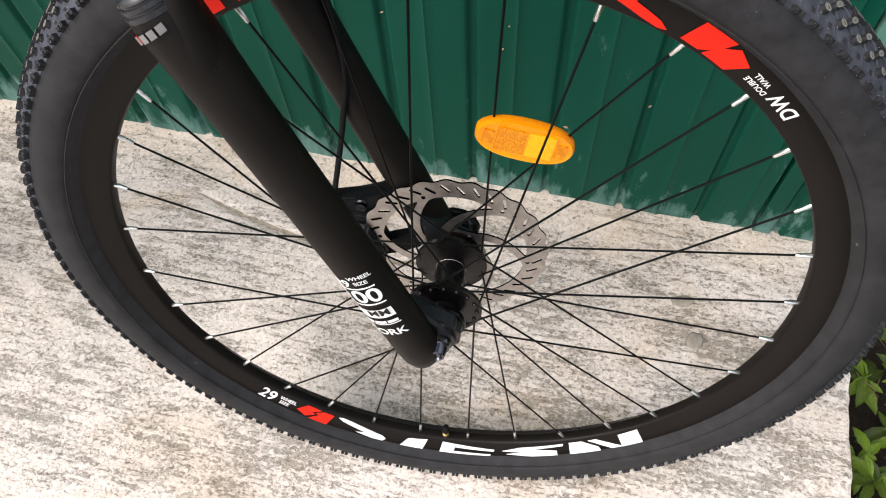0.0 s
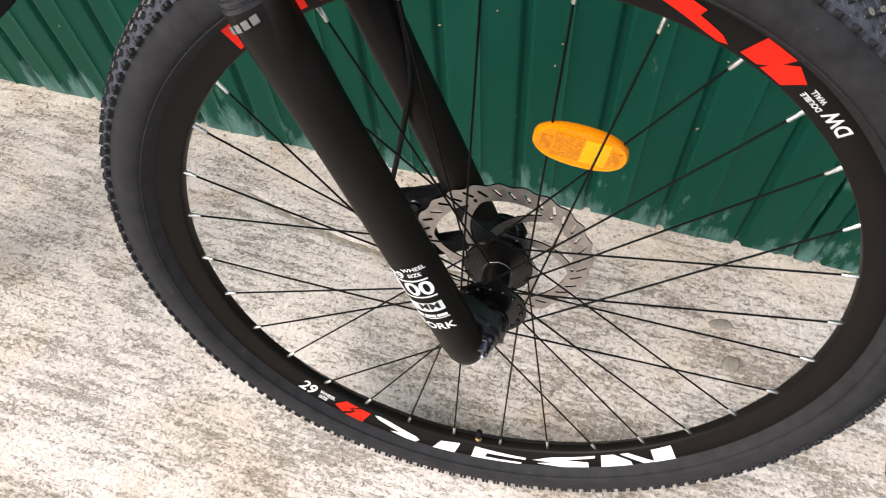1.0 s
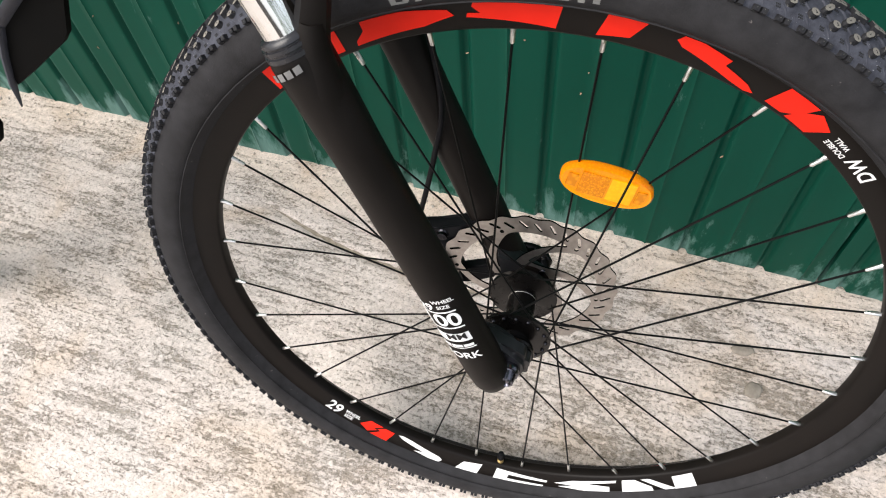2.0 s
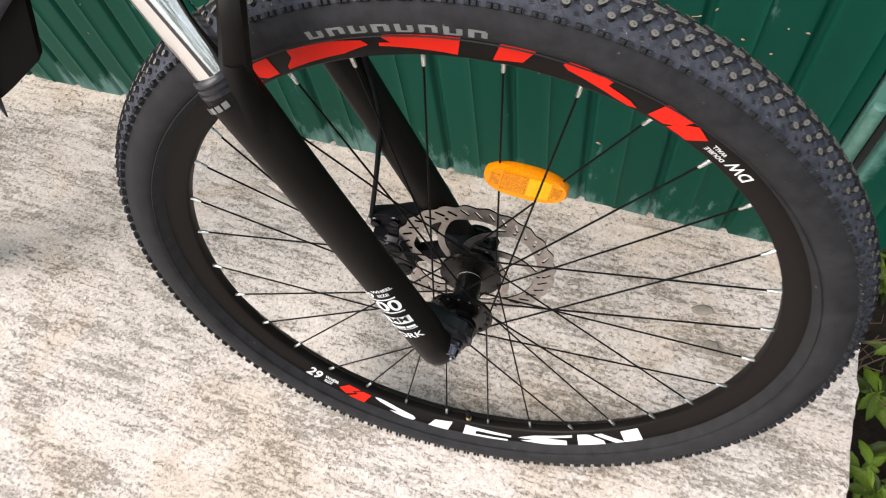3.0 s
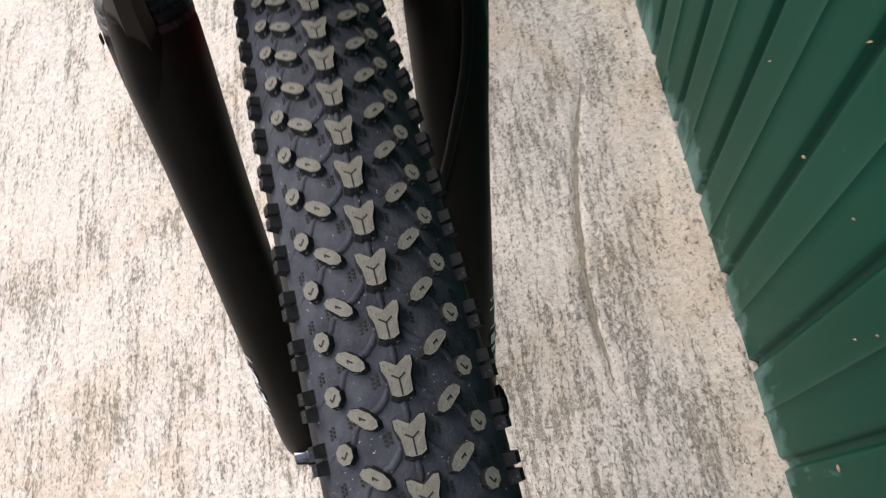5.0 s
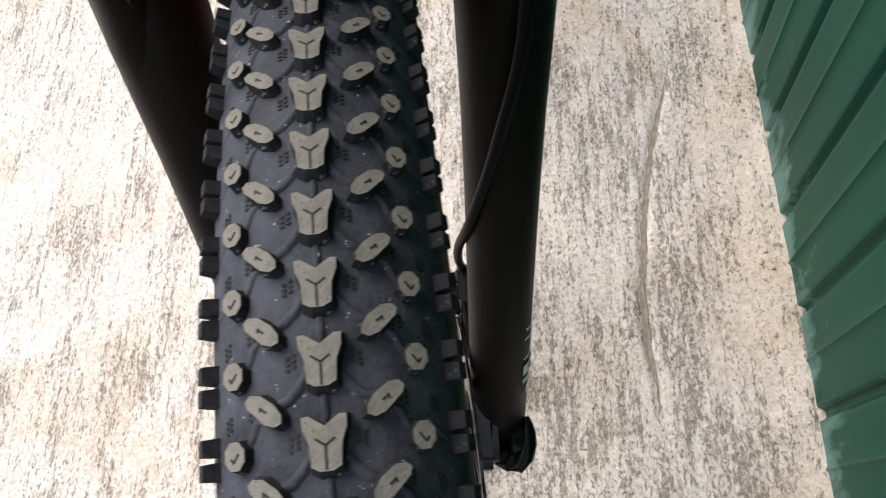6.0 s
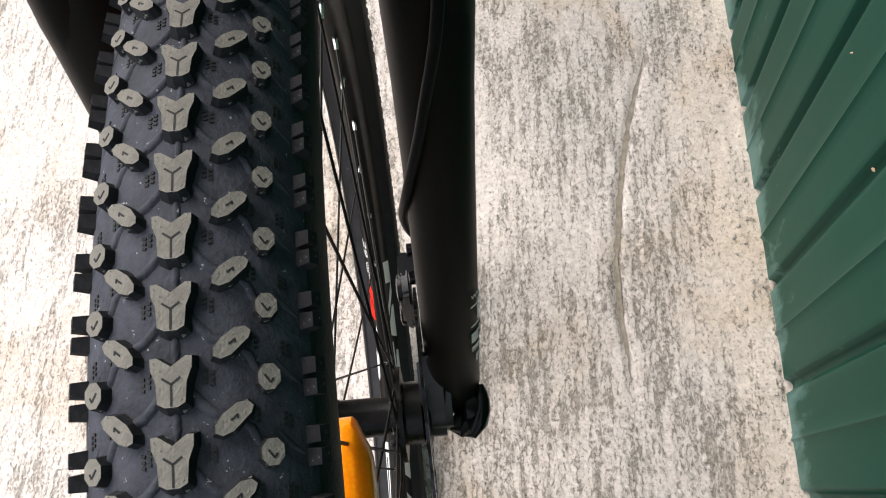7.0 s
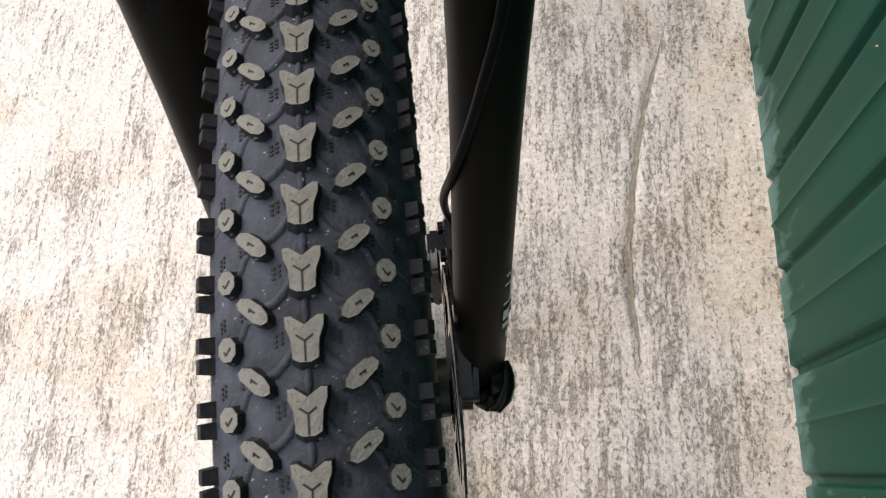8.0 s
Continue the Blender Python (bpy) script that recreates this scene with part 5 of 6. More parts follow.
    prism(bm, poly, Matrix.Translation((0, 0.026, AXLE)) @ pose(0, 0, 0, 90, 0, 0), 0.006, 0.98)
    part("guard_flap", bm, FLAP_PLASTIC, strip_ob, "black plastic flap")
    bm = bmesh.new()
    sweep(bm, [up(q) for q in ((-0.448, 0.019, 0.242), (-0.460, 0.019, 0.212), (-0.468, 0.019, 0.184), (-0.472, 0.019, 0.158))], [0.006, 0.0055, 0.0045, 0.001], 10, 0.5, (0.8, 0, 0.6))
    part("guard_tip", bm, PLASTIC, strip_ob)
    bm = bmesh.new()
    prism(bm, [(-0.545, 0.150), (-0.530, 0.142), (-0.526, 0.120), (-0.536, 0.100), (-0.556, 0.084), (-0.580, 0.100)], Matrix.Translation((0, 0.036, AXLE)) @ pose(0, 0, 0, 90, 0, 0), 0.020, 0.92)
    part("guard_foot", bm, FLAP_PLASTIC, strip_ob)
    # shock absorber
    a, b = up((-0.730, 0.055, 0.215)), up((-0.642, 0.055, 0.045))
    bm = bmesh.new()
    turned(bm, [(0, 0.012), (0.004, 0.021), (0.09, 0.0215), (0.10, 0.019), (0.115, 0.022), (0.13, 0.022), (0.135, 0.014), (0.165, 0.012), (0.19, 0.014)], a, b, 24)
    shock = part("rear_shock", bm, BLACK_GLOSS, bike, "black rear shock absorber with white marks")
    bm = bmesh.new()
    turned(bm, [(0.020, 0.0222), (0.036, 0.0226), (0.038, 0.0222)], a, b, 24)
    part("red_collar", bm, RED_INK, shock)
    d = (b - a).normalized()
    for k in range(4):
        bm = bmesh.new()
        u0 = Vector((0.5, -0.8, 0.3))
        u0 = (u0 - d * u0.dot(d)).normalized()
        w0 = d.cross(u0)
        p = a + d * (0.050 + 0.011 * k)
        vs = [bm.verts.new(p + d * i + 0.0222 * (math.cos(t) * u0 + math.sin(t) * w0)) for i, t in ((0, -0.35), (0.008, -0.35), (0.008, 0.05), (0.008, 0.35), (0, 0.35), (0, 0.05))]
        bm.faces.new(vs)
        part("white_print", bm, WHITE_INK, shock, smooth=False)
    # bottle cage of bent wire
    bm = bmesh.new()
    wire = [(-0.530, 0.07, 0.325), (-0.557, 0.07, 0.275), (-0.598, 0.07, 0.238), (-0.600, 0.07, 0.222), (-0.597, 0.07, 0.204), (-0.585, 0.07, 0.190)]
    sweep(bm, [up(p) for p in smooth_path(wire, 4)], 0.0026, 8)
    part("cage_wire", bm, PLASTIC_IN, bike)
    bm = bmesh.new()
    wire = [(-0.565, 0.072, 0.262), (-0.578, 0.072, 0.232), (-0.600, 0.072, 0.172), (-0.606, 0.072, 0.150), (-0.622, 0.072, 0.152), (-0.660, 0.072, 0.178), (-0.700, 0.072, 0.205)]
    sweep(bm, [up(p) for p in smooth_path(wire, 4)], 0.0034, 8)
    part("bottle_cage", bm, PLASTIC_IN, bike, "black bent wire bottle cage")


def add_derailleur():
    """Front derailleur over the chainring: clamp, silver link and cage plate."""
    bm = bmesh.new()
    turned(bm, [(0, 0.017), (0.002, 0.0205), (0.016, 0.0205), (0.018, 0.017)], up((-0.742, 0.052, 0.098)), up((-0.748, 0.053, 0.14)), 24)
    clamp = part("front_derailleur", bm, PLASTIC_IN, bike, "black and silver front derailleur over the chainring")
    for a, b, r in (((-0.748, 0.030, 0.112), (-0.706, 0.012, 0.132), 0.0085), ((-0.706, 0.012, 0.132), (-0.694, 0.010, 0.124), 0.0062), ((-0.752, 0.020, 0.100), (-0.742, 0.006, 0.086), 0.0060)):
        bm = bmesh.new()
        sweep(bm, [up(a), up([(p + q) / 2 for p, q in zip(a, b)]), up(b)], [r, r * 0.9, r * 0.75], 10, 0.6, (0, 1, 0))
        part("derailleur_link", bm, STEEL, clamp)
    bm = bmesh.new()
    prism(bm, [(-0.790, 0.070), (-0.745, 0.098), (-0.690, 0.106), (-0.662, 0.098), (-0.690, 0.090), (-0.742, 0.080), (-0.782, 0.056)], Matrix.Translation((0, 0.006, AXLE)) @ pose(0, 0, 0, 90, 0, 0), 0.0025, 0.97)
    part("cage_plate", bm, ALLOY_GREY, clamp)


def add_cranks():
    bb = Vector((-0.692, 0.050, AXLE + 0.024))
    n = 72
    teeth = []
    for k in range(n * 2):
        a = 2 * math.pi * k / (n * 2)
        r = 0.086 + (0.0035 if (k // 2) % 2 else -0.001)
        teeth.append((r * math.cos(a), r * math.sin(a)))
    holes = []
    for k in range(4):
        a0 = radians(90 * k + 20)
        hole = [(0.070 * math.cos(a0 + radians(d)), 0.070 * math.sin(a0 + radians(d))) for d in range(0, 56, 8)] + [(0.042 * math.cos(a0 + radians(d)), 0.042 * math.sin(a0 + radians(d))) for d in range(48, 0, -8)]
        holes.append(hole)
    ring = outline_mesh("chainring", [teeth] + holes, 0.003, BLACK_GLOSS, bike, "black toothed chainring")
    ring.matrix_local = Matrix.Translation(bb + Vector((0, -0.040, 0))) @ pose(0, 0, 0, 0, 0, -8.6) @ pose(0, 0, 0, 90, 0, 0)
    turn = pose(0, 0, 0, 0, 0, -8.6)
    wheel = lambda r, n=64: [(r * math.cos(2 * math.pi * k / n), r * math.sin(2 * math.pi * k / n)) for k in range(n)]
    outer = outline_mesh("chain_guide", [wheel(0.0930), wheel(0.0790)], 0.003, ALLOY_GREY, bike, "worn grey guard ring of the crankset")
    outer.matrix_local = Matrix.Translation(bb + Vector((-0.001, -0.050, 0))) @ turn @ pose(0, 0, 0, 90, 0, 0)
    for k in range(4):
        a = radians(90 * k + 62)
        d0, d1 = Vector((0.018 * math.cos(a), 0, 0.018 * math.sin(a))), Vector((0.083 * math.cos(a), 0, 0.083 * math.sin(a)))
        bm = bmesh.new()
        sweep(bm, [bb + Vector((0, -0.050, 0)) + turn @ (d0 + (d1 - d0) * f) for f in (0, 0.4, 0.8, 1)], [0.011, 0.009, 0.0075, 0.006], 10, 0.42, (0, 1, 0))
        spider = part("crank_spider_arm", bm, CRANK_ALLOY, bike)
        bm = bmesh.new()
        p = bb + Vector((0, -0.054, 0)) + turn @ (d1 * 0.97)
        turned(bm, [(0, 0.0030), (0.0006, 0.0042), (0.003, 0.0042)], p, p + turn @ Vector((0, 1, 0)), 12)
        part("ring_bolt", bm, STEEL, spider)
    bm = bmesh.new()
    pts = smooth_path([bb + Vector((0.0, -0.052, 0.0)), bb + Vector((0.004, -0.056, -0.045)), bb + Vector((0.010, -0.062, -0.100)), Vector((-0.706, -0.018, AXLE - 0.160)), Vector((-0.704, -0.020, AXLE - 0.176))], 4)
    rs = [0.019 - 0.009 * min(1, k / 9) for k in range(len(pts))]
    sweep(bm, pts, rs, 16, 0.62, (0, 1, 0))
    crank = part("crank_arm", bm, CRANK_ALLOY, bike, "dark brown-grey crank arm")
    bm = bmesh.new()
    turned(bm, [(0, 0.010), (0.003, 0.0135), (0.008, 0.0135)], bb + Vector((0, -0.070, 0)), bb, 20)
    part("crank_bolt", bm, STEEL, crank)
    # chain along the top of the ring to the rear
    bm = bmesh.new()
    for k in range(46):
        s = k / 45
        p = bb + Vector((-0.02 - 0.36 * s, -0.040 + 0.055 * s, 0.086 - 0.035 * s))
        box(bm, Matrix.Translation(p) @ pose(0, 0, 0, 0, -5, -8.6), (0.0072, 0.0062 if k % 2 else 0.0046, 0.0078))
    for k in range(38):
        d = radians(90 - 200 * k / 37)
        p = bb + Vector((0, -0.040, 0)) + turn @ Vector((0.088 * math.cos(d), 0, 0.088 * math.sin(d)))
        box(bm, Matrix.Translation(p + turn @ Vector((0.0045 * math.cos(d), 0, 0.0045 * math.sin(d)))) @ turn @ pose(0, 0, 0, 0, math.degrees(-d) + 90, 0), (0.0100 if k % 2 else 0.0056, 0.0076 if k % 2 else 0.0046, 0.0084 if k % 2 else 0.0060))
    part("chain", bm, CHAIN_STEEL, bike, "grey steel roller chain")


def add_pedal():
    c = Vector((-0.7205, -0.066, AXLE - 0.163))
    u = Vector((0.024, 0.0525, 0.021)).normalized()
    v = Vector((0.036, 0.0035, -0.107))
    v = (v - u * v.dot(u)).normalized()
    w = u.cross(v)
    m = Matrix((u, v, w)).transposed().to_4x4()
    m.translation = c
    m = m @ Matrix.Scale(1.06, 4)
    def rounded(poly, r=0.006, n=4):
        """Corners of a polygon cut round."""
        out = []
        for k, p in enumerate(poly):
            a, p, b = Vector(poly[k - 1]), Vector(p), Vector(poly[(k + 1) % len(poly)])
            p0, p1 = p + (a - p).normalized() * min(r, (a - p).length * 0.45), p + (b - p).normalized() * min(r, (b - p).length * 0.45)
            out += [tuple(p0 * (1 - f) ** 2 + p * 2 * f * (1 - f) + p1 * f * f) for f in (q / n for q in range(n + 1))]
        return out

    edge = rounded([(-0.030, -0.056), (0.030, -0.056), (0.040, -0.030), (0.040, 0.030), (0.030, 0.056), (-0.030, 0.056), (-0.050, 0.024), (-0.050, -0.024)], 0.008)
    hole1 = rounded([(-0.016, -0.041), (0.024, -0.041), (0.030, -0.031), (0.030, -0.013), (-0.012, -0.013), (-0.020, -0.026)])[::-1]
    hole2 = rounded([(-0.016, 0.041), (0.024, 0.041), (0.030, 0.031), (0.030, 0.013), (-0.012, 0.013), (-0.020, 0.026)])
    oval = [(-0.0345 + 0.0105 * math.cos(2 * math.pi * k / 24), 0.0225 * math.sin(2 * math.pi * k / 24)) for k in range(24)]
    slots = [[(x + dx, y + dy) for dx, dy in ((-0.006, -0.0016), (0.006, -0.0016), (0.006, 0.0016), (-0.006, 0.0016))] for x in (-0.008, 0.014) for y in (-0.0475, 0.0475)]
    body = outline_mesh("pedal", [edge, hole1, hole2, oval] + slots, 0.017, BLACK_GLOSS, bike, "black platform pedal with amber reflectors")
    body.matrix_local = m
    bm = bmesh.new()
    turned(bm, [(0, 0.008), (0.006, 0.0105), (0.040, 0.0105), (0.056, 0.008), (0.076, 0.0065)], Vector((-0.022, 0, 0)), Vector((0.1, 0, 0)), 16)
    part("pedal_axle", bm, PLASTIC_IN, body)
    bm = bmesh.new()
    turned(bm, [(0, 0.0062), (0.002, 0.0058), (0.0025, 0.003)], Vector((-0.010, 0, 0.0105)), Vector((-0.010, 0, 0.1)), 16)
    part("amber_cap", bm, AMBER, body, "round amber plastic cap")
    for y in (-0.0560, 0.0560):
        bm = bmesh.new()
        box(bm, pose(0, y, 0), (0.034, 0.004, 0.010))
        part("pedal_reflector", bm, AMBER, body)
    for x in (-0.018, 0.0, 0.018):
        for y in (-0.050, 0.050):
            bm = bmesh.new()
            turned(bm, [(0, 0.0022), (0.003, 0.0020)], Vector((x, y, 0.0095)), Vector((x, y, 0.1)), 8)
            part("grip_pin", bm, STEEL, body)


def add_rear_wheel():
    centre = Vector((-1.150, 0.140, AXLE + 0.002))
    bm = bmesh.new()
    prof = [(0.3385 + 0.029 * math.cos(radians(-128 + 256 * k / 18)), 0.0280 * math.sin(radians(-128 + 256 * k / 18))) for k in range(19)]
    revolve(bm, [(0.3135, -0.0105)] + prof + [(0.3135, 0.0105)], 96)
    wheel = part("rear_tyre", bm, RUBBER, bike, "black rear tyre")
    wheel.matrix_local = Matrix.Translation(centre) @ pose(0, 0, 0, 0, 0, -8.6)
    bm = bmesh.new()
    revolve(bm, [(0.296, -0.006), (0.3165, -0.0125), (0.3165, 0.0125), (0.296, 0.006)], 96)
    part("rear_rim", bm, ALLOY_BLACK, wheel)
    bm = bmesh.new()
    turned(bm, [(0, 0.010), (0.02, 0.03), (0.03, 0.016), (0.07, 0.016), (0.08, 0.03), (0.1, 0.01)], Vector((0, -0.05, 0)), Vector((0, 0.05, 0)), 20)
    part("rear_hub", bm, BLACK_GLOSS, wheel)
    for k in range(32):
        a, t = radians(k * 11.25), radians(k * 11.25 + (66 if (k // 2) % 2 else -66))
        s = -0.03 if k % 2 else 0.03
        bm = bmesh.new()
        sweep(bm, [Vector((0.028 * math.sin(t), s, 0.028 * math.cos(t))), Vector((0.297 * math.sin(a), 0, 0.297 * math.cos(a)))], 0.001, 6)
        part("rear_spoke", bm, SPOKE, wheel)


add_frame()
add_derailleur()
add_cranks()
add_pedal()
add_rear_wheel()

# ---- wall fittings and the weeds beside the slab ----
def add_hinge():
    root = new("door_hinge")
    root.matrix_world = SITE @ pose(0.372, WALL_Y - 0.006, 0.212)
    tagged(root, "grey-green barrel hinge with rubbed paint on the door", "hinge")
    bm = bmesh.new()
    turned(bm, [(0, 0.004), (0.002, 0.0078), (0.005, 0.0090), (0.128, 0.0090), (0.133, 0.0078), (0.135, 0.004)], Vector((0.001, -0.001, 0)), Vector((0.001, -0.001, 1)), 20)
    part("hinge_barrel", bm, HINGE, root)
    bm = bmesh.new()
    box(bm, pose(0.0165, 0.0005, 0.066), (0.009, 0.004, 0.142))
    part("hinge_slot", bm, GAP, root)
    bm = bmesh.new()
    box(bm, pose(0.004, 0.0005, -0.004), (0.030, 0.004, 0.007))
    part("hinge_slot", bm, GAP, root)


HINGE = mottled("scuffed_green_steel", (0.12, 0.235, 0.195), (0.045, 0.14, 0.108), 60, (0.4, 0.6), 0, 0.3, 300)
add_hinge()


def add_debris():
    """Dry seed husks and flakes that cling to the wall, some in rows along old threads of web."""
    rnd = random.Random(11)
    bm = bmesh.new()
    caught = [(0.074, 0.530), (0.084, 0.536), (0.128, 0.508), (0.200, 0.505), (0.228, 0.505), (0.054, 0.408), (0.065, 0.411), (0.079, 0.397), (0.102, 0.419), (0.120, 0.425), (0.267, 0.429), (0.205, 0.406), (0.193, 0.621), (0.227, 0.652), (-0.018, 0.523)]
    spots = [(0.062, 0.165)] + caught + [(rnd.uniform(-0.05, 0.42), rnd.gauss(0.42, 0.09)) for _ in range(16)] + [(rnd.uniform(-1.2, 0.0), rnd.uniform(0.15, 0.6)) for _ in range(12)]
    for i, (x, z) in enumerate(spots):
        if z < 0.06:
            continue
        big = i < 5
        L = 0.008 if big else rnd.uniform(0.0015, 0.0065)
        m = SITE @ pose(x, WALL_Y - 0.0012, z, 90, 0, 0) @ pose(0, 0, 0, 0, 0, rnd.uniform(-25, 60) if i <= len(caught) else rnd.uniform(0, 180))
        prism(bm, [(-L / 2, -0.0008), (0, -0.0020 if big else -0.001), (L / 2, 0), (0, 0.0020 if big else 0.0009)], m, 0.0016, 0.6)
    ob = mesh_ob("dry_husk_flakes", bm, CHIP)
    tagged(ob, "pale dry husks and flakes stuck to the green wall", "debris", kind="stuff")
    bm = bmesh.new()
    for line in (((0.041, 0.509), (0.073, 0.519), (0.092, 0.528)), ((0.156, 0.512), (0.183, 0.512)), ((0.215, 0.493), (0.228, 0.505), (0.238, 0.499)), ((0.144, 0.426), (0.157, 0.432)), ((0.102, 0.419), (0.120, 0.425))):
        pts = []
        for (x0, z0), (x1, z1) in zip(line, line[1:]):
            pts += [SITE @ Vector((x0 + (x1 - x0) * t / 4 + rnd.gauss(0, 0.0006), WALL_Y - 0.0016, z0 + (z1 - z0) * t / 4 + rnd.gauss(0, 0.0008))) for t in range(4)]
        sweep(bm, pts, [rnd.uniform(0.0004, 0.0010) for _ in pts], 5)
    ob = mesh_ob("web_threads", bm, CHIP)
    tagged(ob, "dusty threads of old web on the green wall", "cobweb", kind="stuff")


add_debris()


def leaf_mesh(seed):
    rnd = random.Random(seed)
    bm = bmesh.new()
    n = 9
    rows = []
    for i in range(n):
        s = i / (n - 1)
        w = 0.215 * math.sin(math.pi * min(1, s * 0.96 + 0.03)) ** 0.8 * (1 - 0.25 * s)
        jag = 1.0 + (0.10 if i % 2 else -0.06)
        z = 0.22 * s - 0.38 * s * s + rnd.uniform(-0.01, 0.01)
        rows.append([bm.verts.new((x, s, z + dz)) for x, dz in ((-w * jag, 0.02 + 0.25 * w), (-w * 0.5, 0.10 * w), (0, -0.02), (w * 0.5, 0.10 * w), (w * jag, 0.02 + 0.25 * w))])
    for a, b in zip(rows, rows[1:]):
        for j in range(4):
            bm.faces.new((a[j], a[j + 1], b[j + 1], b[j]))
    me = bpy.data.meshes.new("leaf")
    bm.to_mesh(me)
    bm.free()
    me.materials.append(LEAF)
    me.polygons.foreach_set("use_smooth", [True] * len(me.polygons))
    return me


def add_weeds():
    rnd = random.Random(5)
    leaves = [leaf_mesh(k) for k in range(5)]
    spots = []
    tries = 0
    while len(spots) < 285 and tries < 20000:
        tries += 1
        x, y = 0.512 + abs(rnd.gauss(0, 0.24)), rnd.uniform(-0.50, 0.80)
        if x > 1.1:
            continue
        if 0.22 < y < 0.44 and x < 0.60 and rnd.random() < 0.8:
            continue
        if all((x - a) ** 2 + (y - b) ** 2 > 0.0008 for a, b in spots):
            spots.append((x, y))
    for x, y in spots:
        root = new("weed_plant")
        p = SITE @ Vector((x, y, -0.13 + 0.02 * noise.noise((x * 7, y * 7, 0))))
        root.location = p
        tagged(root, "low green weed with pointed toothed leaves on soil", "plant", "weeds beside the slab")
        h = rnd.uniform(0.04, 0.125)
        bm = bmesh.new()
        lean = Vector((rnd.uniform(-0.02, 0.02), rnd.uniform(-0.02, 0.02), 0))
        sweep(bm, [Vector((0, 0, -0.02)), Vector((0, 0, h * 0.5)) + lean * 0.4, Vector((0, 0, h)) + lean], [0.0018, 0.0015, 0.001], 6)
        part("stem", bm, STEM, root)
        n = rnd.choice((6, 7, 8, 9))
        turn = rnd.uniform(0, 360)
        for k in range(n):
            ob = new("leaf", rnd.choice(leaves))
            ob.parent = root
            L = rnd.uniform(0.022, 0.049)
            lift = rnd.uniform(-18, 34)
            at = Vector((0, 0, h * rnd.uniform(0.45, 1.0))) + lean * 0.9
            ob.matrix_local = Matrix.Translation(at) @ pose(0, 0, 0, lift, 0, turn + 360 * k / n + rnd.uniform(-16, 16)) @ Matrix.Diagonal((L * rnd.uniform(0.85, 1.15), L, L, 1))


add_weeds()


def add_litter():
    """Dry stalks lying among the weeds."""
    rnd = random.Random(9)
    bm = bmesh.new()
    for k in range(110):
        x, y = 0.51 + abs(rnd.gauss(0, 0.2)), rnd.uniform(-0.4, 0.44) if k % 2 else rnd.gauss(0.33, 0.07)
        a = rnd.uniform(0, math.pi)
        L = rnd.uniform(0.02, 0.065)
        z = -0.125 + rnd.uniform(0, 0.05 if k % 2 else 0.09)
        d = Vector((math.cos(a), math.sin(a), rnd.uniform(-0.2, 0.3)))
        p = Vector((x, y, z))
        bend = Vector((rnd.uniform(-0.013, 0.013), rnd.uniform(-0.013, 0.013), rnd.uniform(0, 0.012)))
        sweep(bm, [SITE @ (p - d * L / 2), SITE @ (p + bend), SITE @ (p + d * L / 2)], rnd.uniform(0.0005, 0.0011), 5)
    tagged(mesh_ob("dry_stalks", bm, TWIG), "tangle of dry brown stalks on the soil", "dry stalks", kind="stuff")


add_litter()


def add_stones():
    """Smooth stones set flush in the slab."""
    for x, y, a, b, turn in ((0.289, 0.276, 0.016, 0.009, 10), (0.306, 0.217, 0.013, 0.011, 50)):
        bm = bmesh.new()
        bmesh.ops.create_icosphere(bm, subdivisions=3, radius=1.0)
        for v in bm.verts:
            k = 1 + 0.16 * noise.noise(v.co * 1.7 + Vector((x * 50, 0, 0)))
            v.co = Vector((v.co.x * a * k, v.co.y * b * k, v.co.z * 0.0045 * k))
        ob = mesh_ob("stone", bm, STONE)
        ob.matrix_world = pose(x, y, 0.0, 0, 0, turn)
        tagged(ob, "smooth grey-brown stone set flush in the concrete", "stone")


STONE = mottled("grey_brown_stone", (0.30, 0.265, 0.22), (0.19, 0.165, 0.135), 90, (0.6, 0.8), 0, 0.3, 600, 0.3)
add_stones()


def add_crumbs():
    """Crumbs of mortar and grit along the foot of the wall and strewn over the slab."""
    rnd = random.Random(21)
    bm = bmesh.new()
    for k in range(230):
        x = rnd.uniform(-1.3, 0.47)
        y = WALL_Y - 0.004 - abs(rnd.gauss(0, 0.022)) if k < 130 else rnd.uniform(-0.6, 0.42)
        s = rnd.uniform(0.0012, 0.0042) if k < 130 else rnd.uniform(0.0008, 0.0022)
        m = SITE @ pose(x, y, slab_height(x, y) - s * 0.1, rnd.uniform(-25, 25), rnd.uniform(-25, 25), rnd.uniform(0, 360))
        prism(bm, [(s * f * math.cos(t), s * f * 0.8 * math.sin(t)) for t, f in ((0.2, 1), (1.3, rnd.uniform(0.6, 1)), (2.4, 1), (3.6, rnd.uniform(0.6, 1)), (4.9, 0.9))], m, s * 0.7, rnd.uniform(0.45, 0.8))
    tagged(mesh_ob("mortar_crumbs", bm, CRUMB, smooth=False), "loose mortar crumbs and grit on the concrete", "grit", kind="stuff")


CRUMB = mottled("mortar_crumb", (0.52, 0.47, 0.42), (0.30, 0.26, 0.22), 70, (0.8, 0.95), 0, 0.4, 900, 0.2)
add_crumbs()


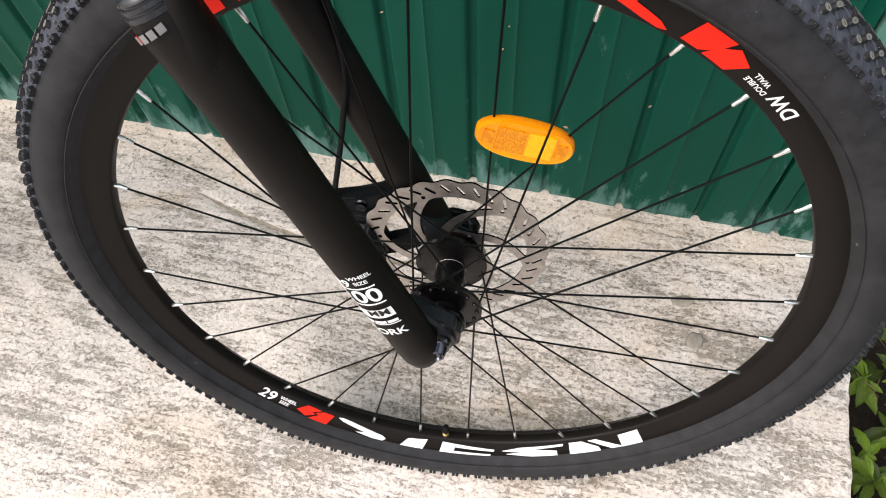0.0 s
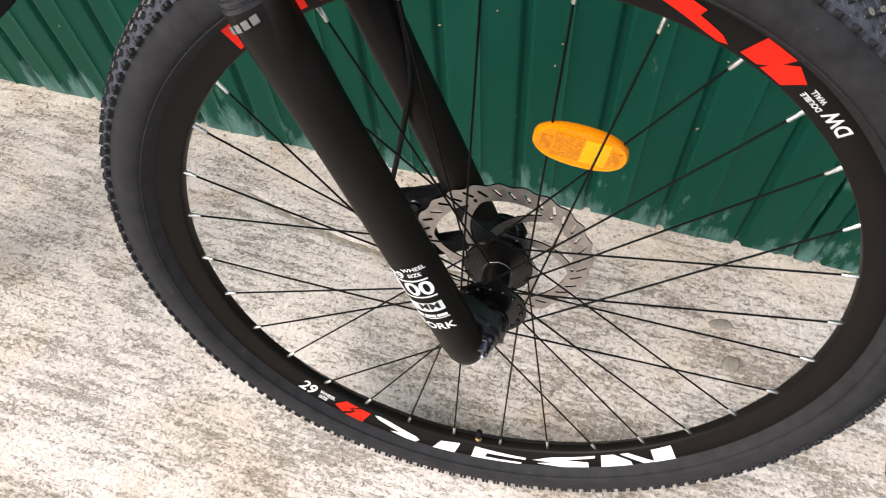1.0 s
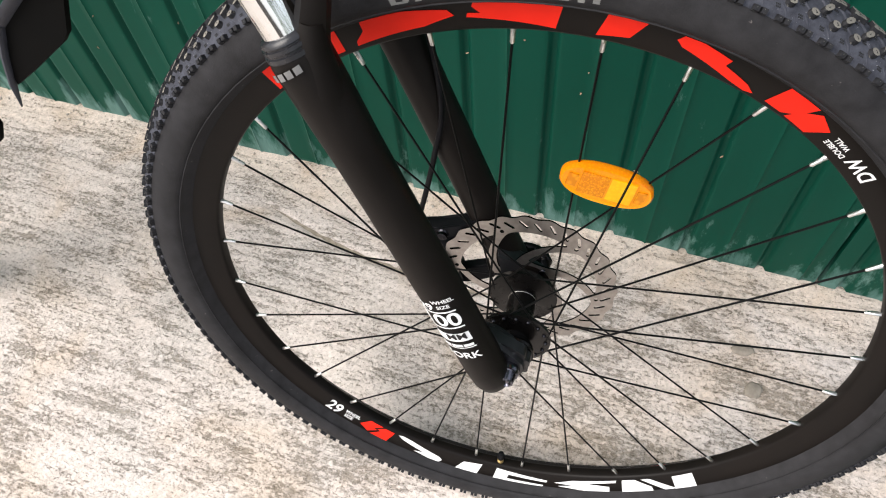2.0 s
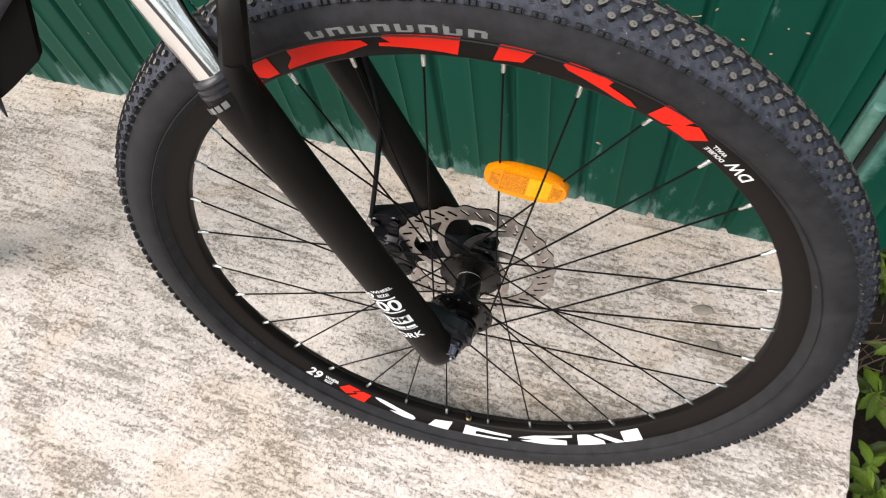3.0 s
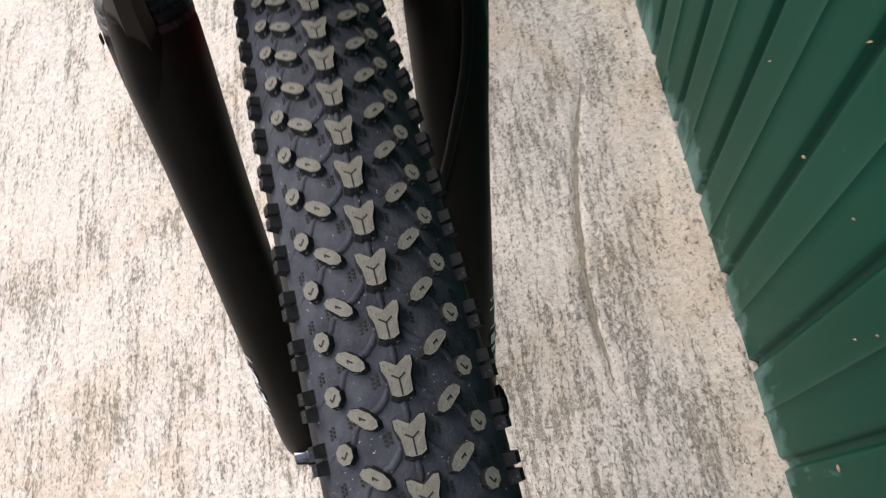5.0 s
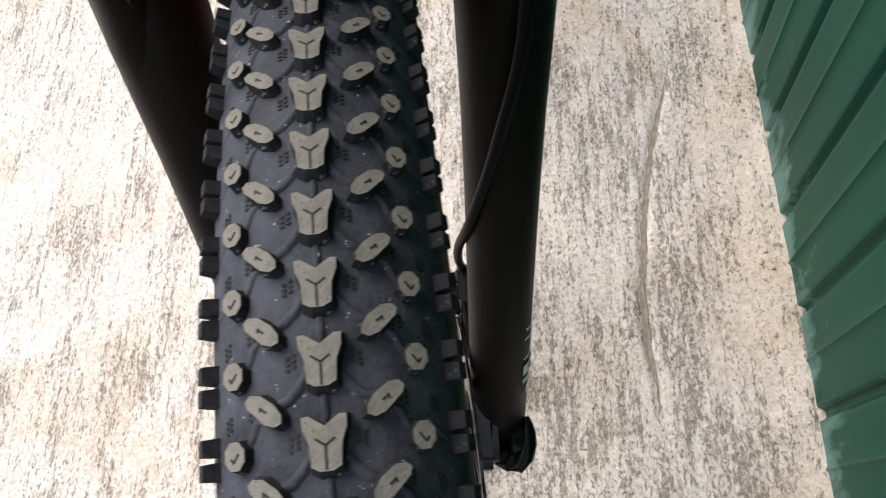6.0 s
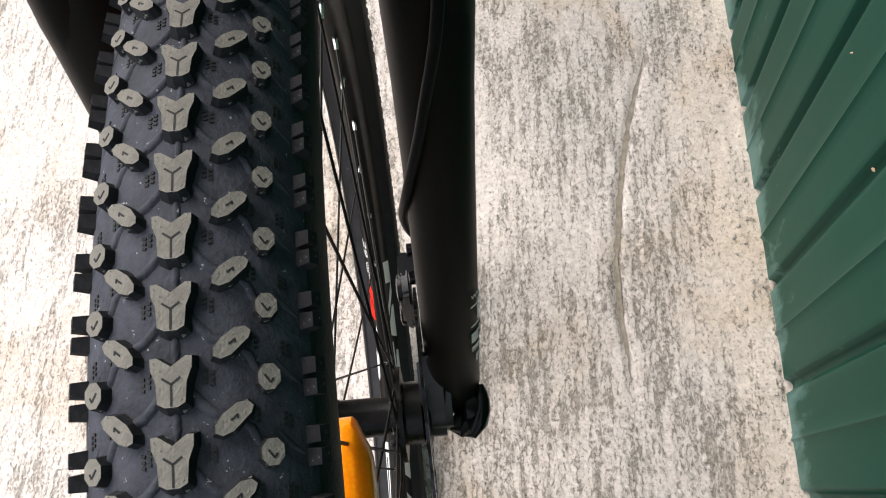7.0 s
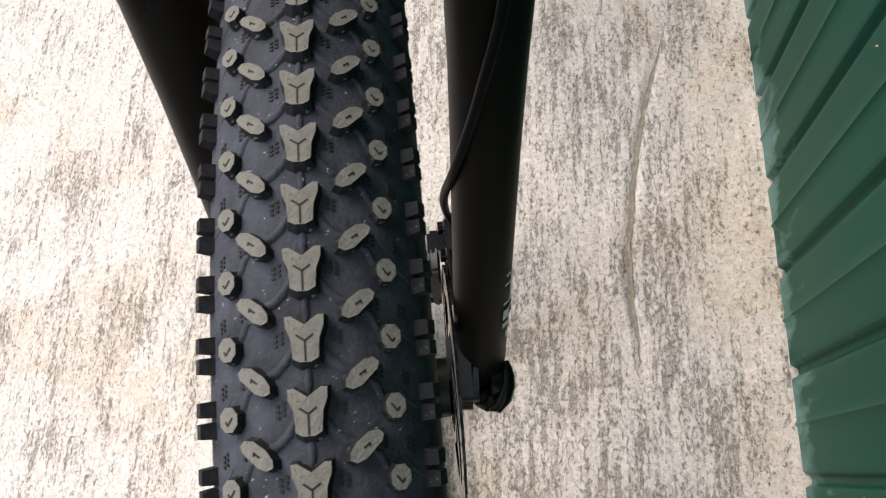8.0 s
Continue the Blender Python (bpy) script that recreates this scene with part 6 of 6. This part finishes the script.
def add_groove_dirt():
    """Fine dirt settled in the old scored line."""
    bm = bmesh.new()
    rows = []
    for i in range(90):
        x = -0.52 + 0.44 * i / 89
        w = (0.0024 + 0.0030 * noise.noise((x * 70, 1, 0))) * min(1.0, i / 14, (89 - i) / 14) + 0.0003
        c = groove_line(x) + 0.0012 * noise.noise((x * 90, 5, 0))
        rows.append([bm.verts.new((x, c + w * s, -0.0026 + 0.0006 * abs(s))) for s in (-1.2, -0.5, 0.5, 1.2)])
    for r0, r1 in zip(rows, rows[1:]):
        for j in range(3):
            bm.faces.new((r0[j], r1[j], r1[j + 1], r0[j + 1]))
    ob = mesh_ob("groove_dirt", bm, DIRT)
    ob.matrix_world = SITE
    tagged(ob, "fine brown dirt settled in a scored line of the slab", "dirt", kind="stuff")


DIRT = mottled("settled_dirt", (0.36, 0.31, 0.25), (0.20, 0.17, 0.13), 120, (0.85, 0.95), 0, 0.4, 900, 0.15)
add_groove_dirt()


def add_hedge():
    """The garden's trees and bushes that close the view beyond the weeds."""
    rnd = random.Random(33)
    verts, faces = [], []
    for k in range(9000):
        y = rnd.uniform(-5.0, 6.0)
        top = 3.0 + 0.9 * noise.noise((y * 0.7, 2, 0)) + 0.5 * noise.noise((y * 2.3, 4, 0))
        z = -0.13 + (top + 0.13) * rnd.random() ** 0.85
        x = 2.9 + 0.35 * noise.noise((y * 1.4, z * 1.6, 7)) + rnd.uniform(0.0, 0.7)
        L = rnd.uniform(0.07, 0.16)
        d = Vector((rnd.gauss(0, 1), rnd.gauss(0, 1), rnd.gauss(-0.3, 0.8))).normalized()
        s = d.orthogonal().normalized() * L * 0.28
        c, n0 = Vector((x, y, z)), len(verts)
        verts += [tuple(c - d * L / 2), tuple(c + s), tuple(c + d * L / 2), tuple(c - s)]
        faces.append((n0, n0 + 1, n0 + 2, n0 + 3))
    me = bpy.data.meshes.new("hedge")
    me.from_pydata(verts, [], faces)
    me.materials.append(HEDGE)
    tagged(new("hedge", me), "dense green garden bushes beyond the weeds", "bushes", kind="stuff")


HEDGE = mottled("bush_leaf", (0.085, 0.145, 0.022), (0.035, 0.07, 0.012), 3, (0.5, 0.7), 0, 0.1, 60, 0.3)
add_hedge()


def add_far_weeds():
    """The weeds go on between the slab and the bushes."""
    rnd = random.Random(41)
    verts, faces = [], []
    for k in range(9000):
        x, y = 0.56 + 2.4 * rnd.random(), rnd.uniform(-4.5, 4.5)
        if x < 1.12 and -0.52 < y < 0.82:
            continue
        L, t = rnd.uniform(0.03, 0.07), rnd.uniform(0, 2 * math.pi)
        d = Vector((math.cos(t), math.sin(t), rnd.uniform(-0.2, 0.5))).normalized()
        s = Vector((-d.y, d.x, 0)).normalized() * L * 0.24
        c, n0 = SITE @ Vector((x, y, -0.12 + rnd.uniform(0.0, 0.12))), len(verts)
        verts += [tuple(c), tuple(c + d * L * 0.5 + s), tuple(c + d * L), tuple(c + d * L * 0.5 - s)]
        faces.append((n0, n0 + 1, n0 + 2, n0 + 3))
    me = bpy.data.meshes.new("weed_cover")
    me.from_pydata(verts, [], faces)
    me.materials.append(HEDGE)
    tagged(new("weed_cover", me), "low green weeds covering the soil", "weeds", kind="stuff")


add_far_weeds()
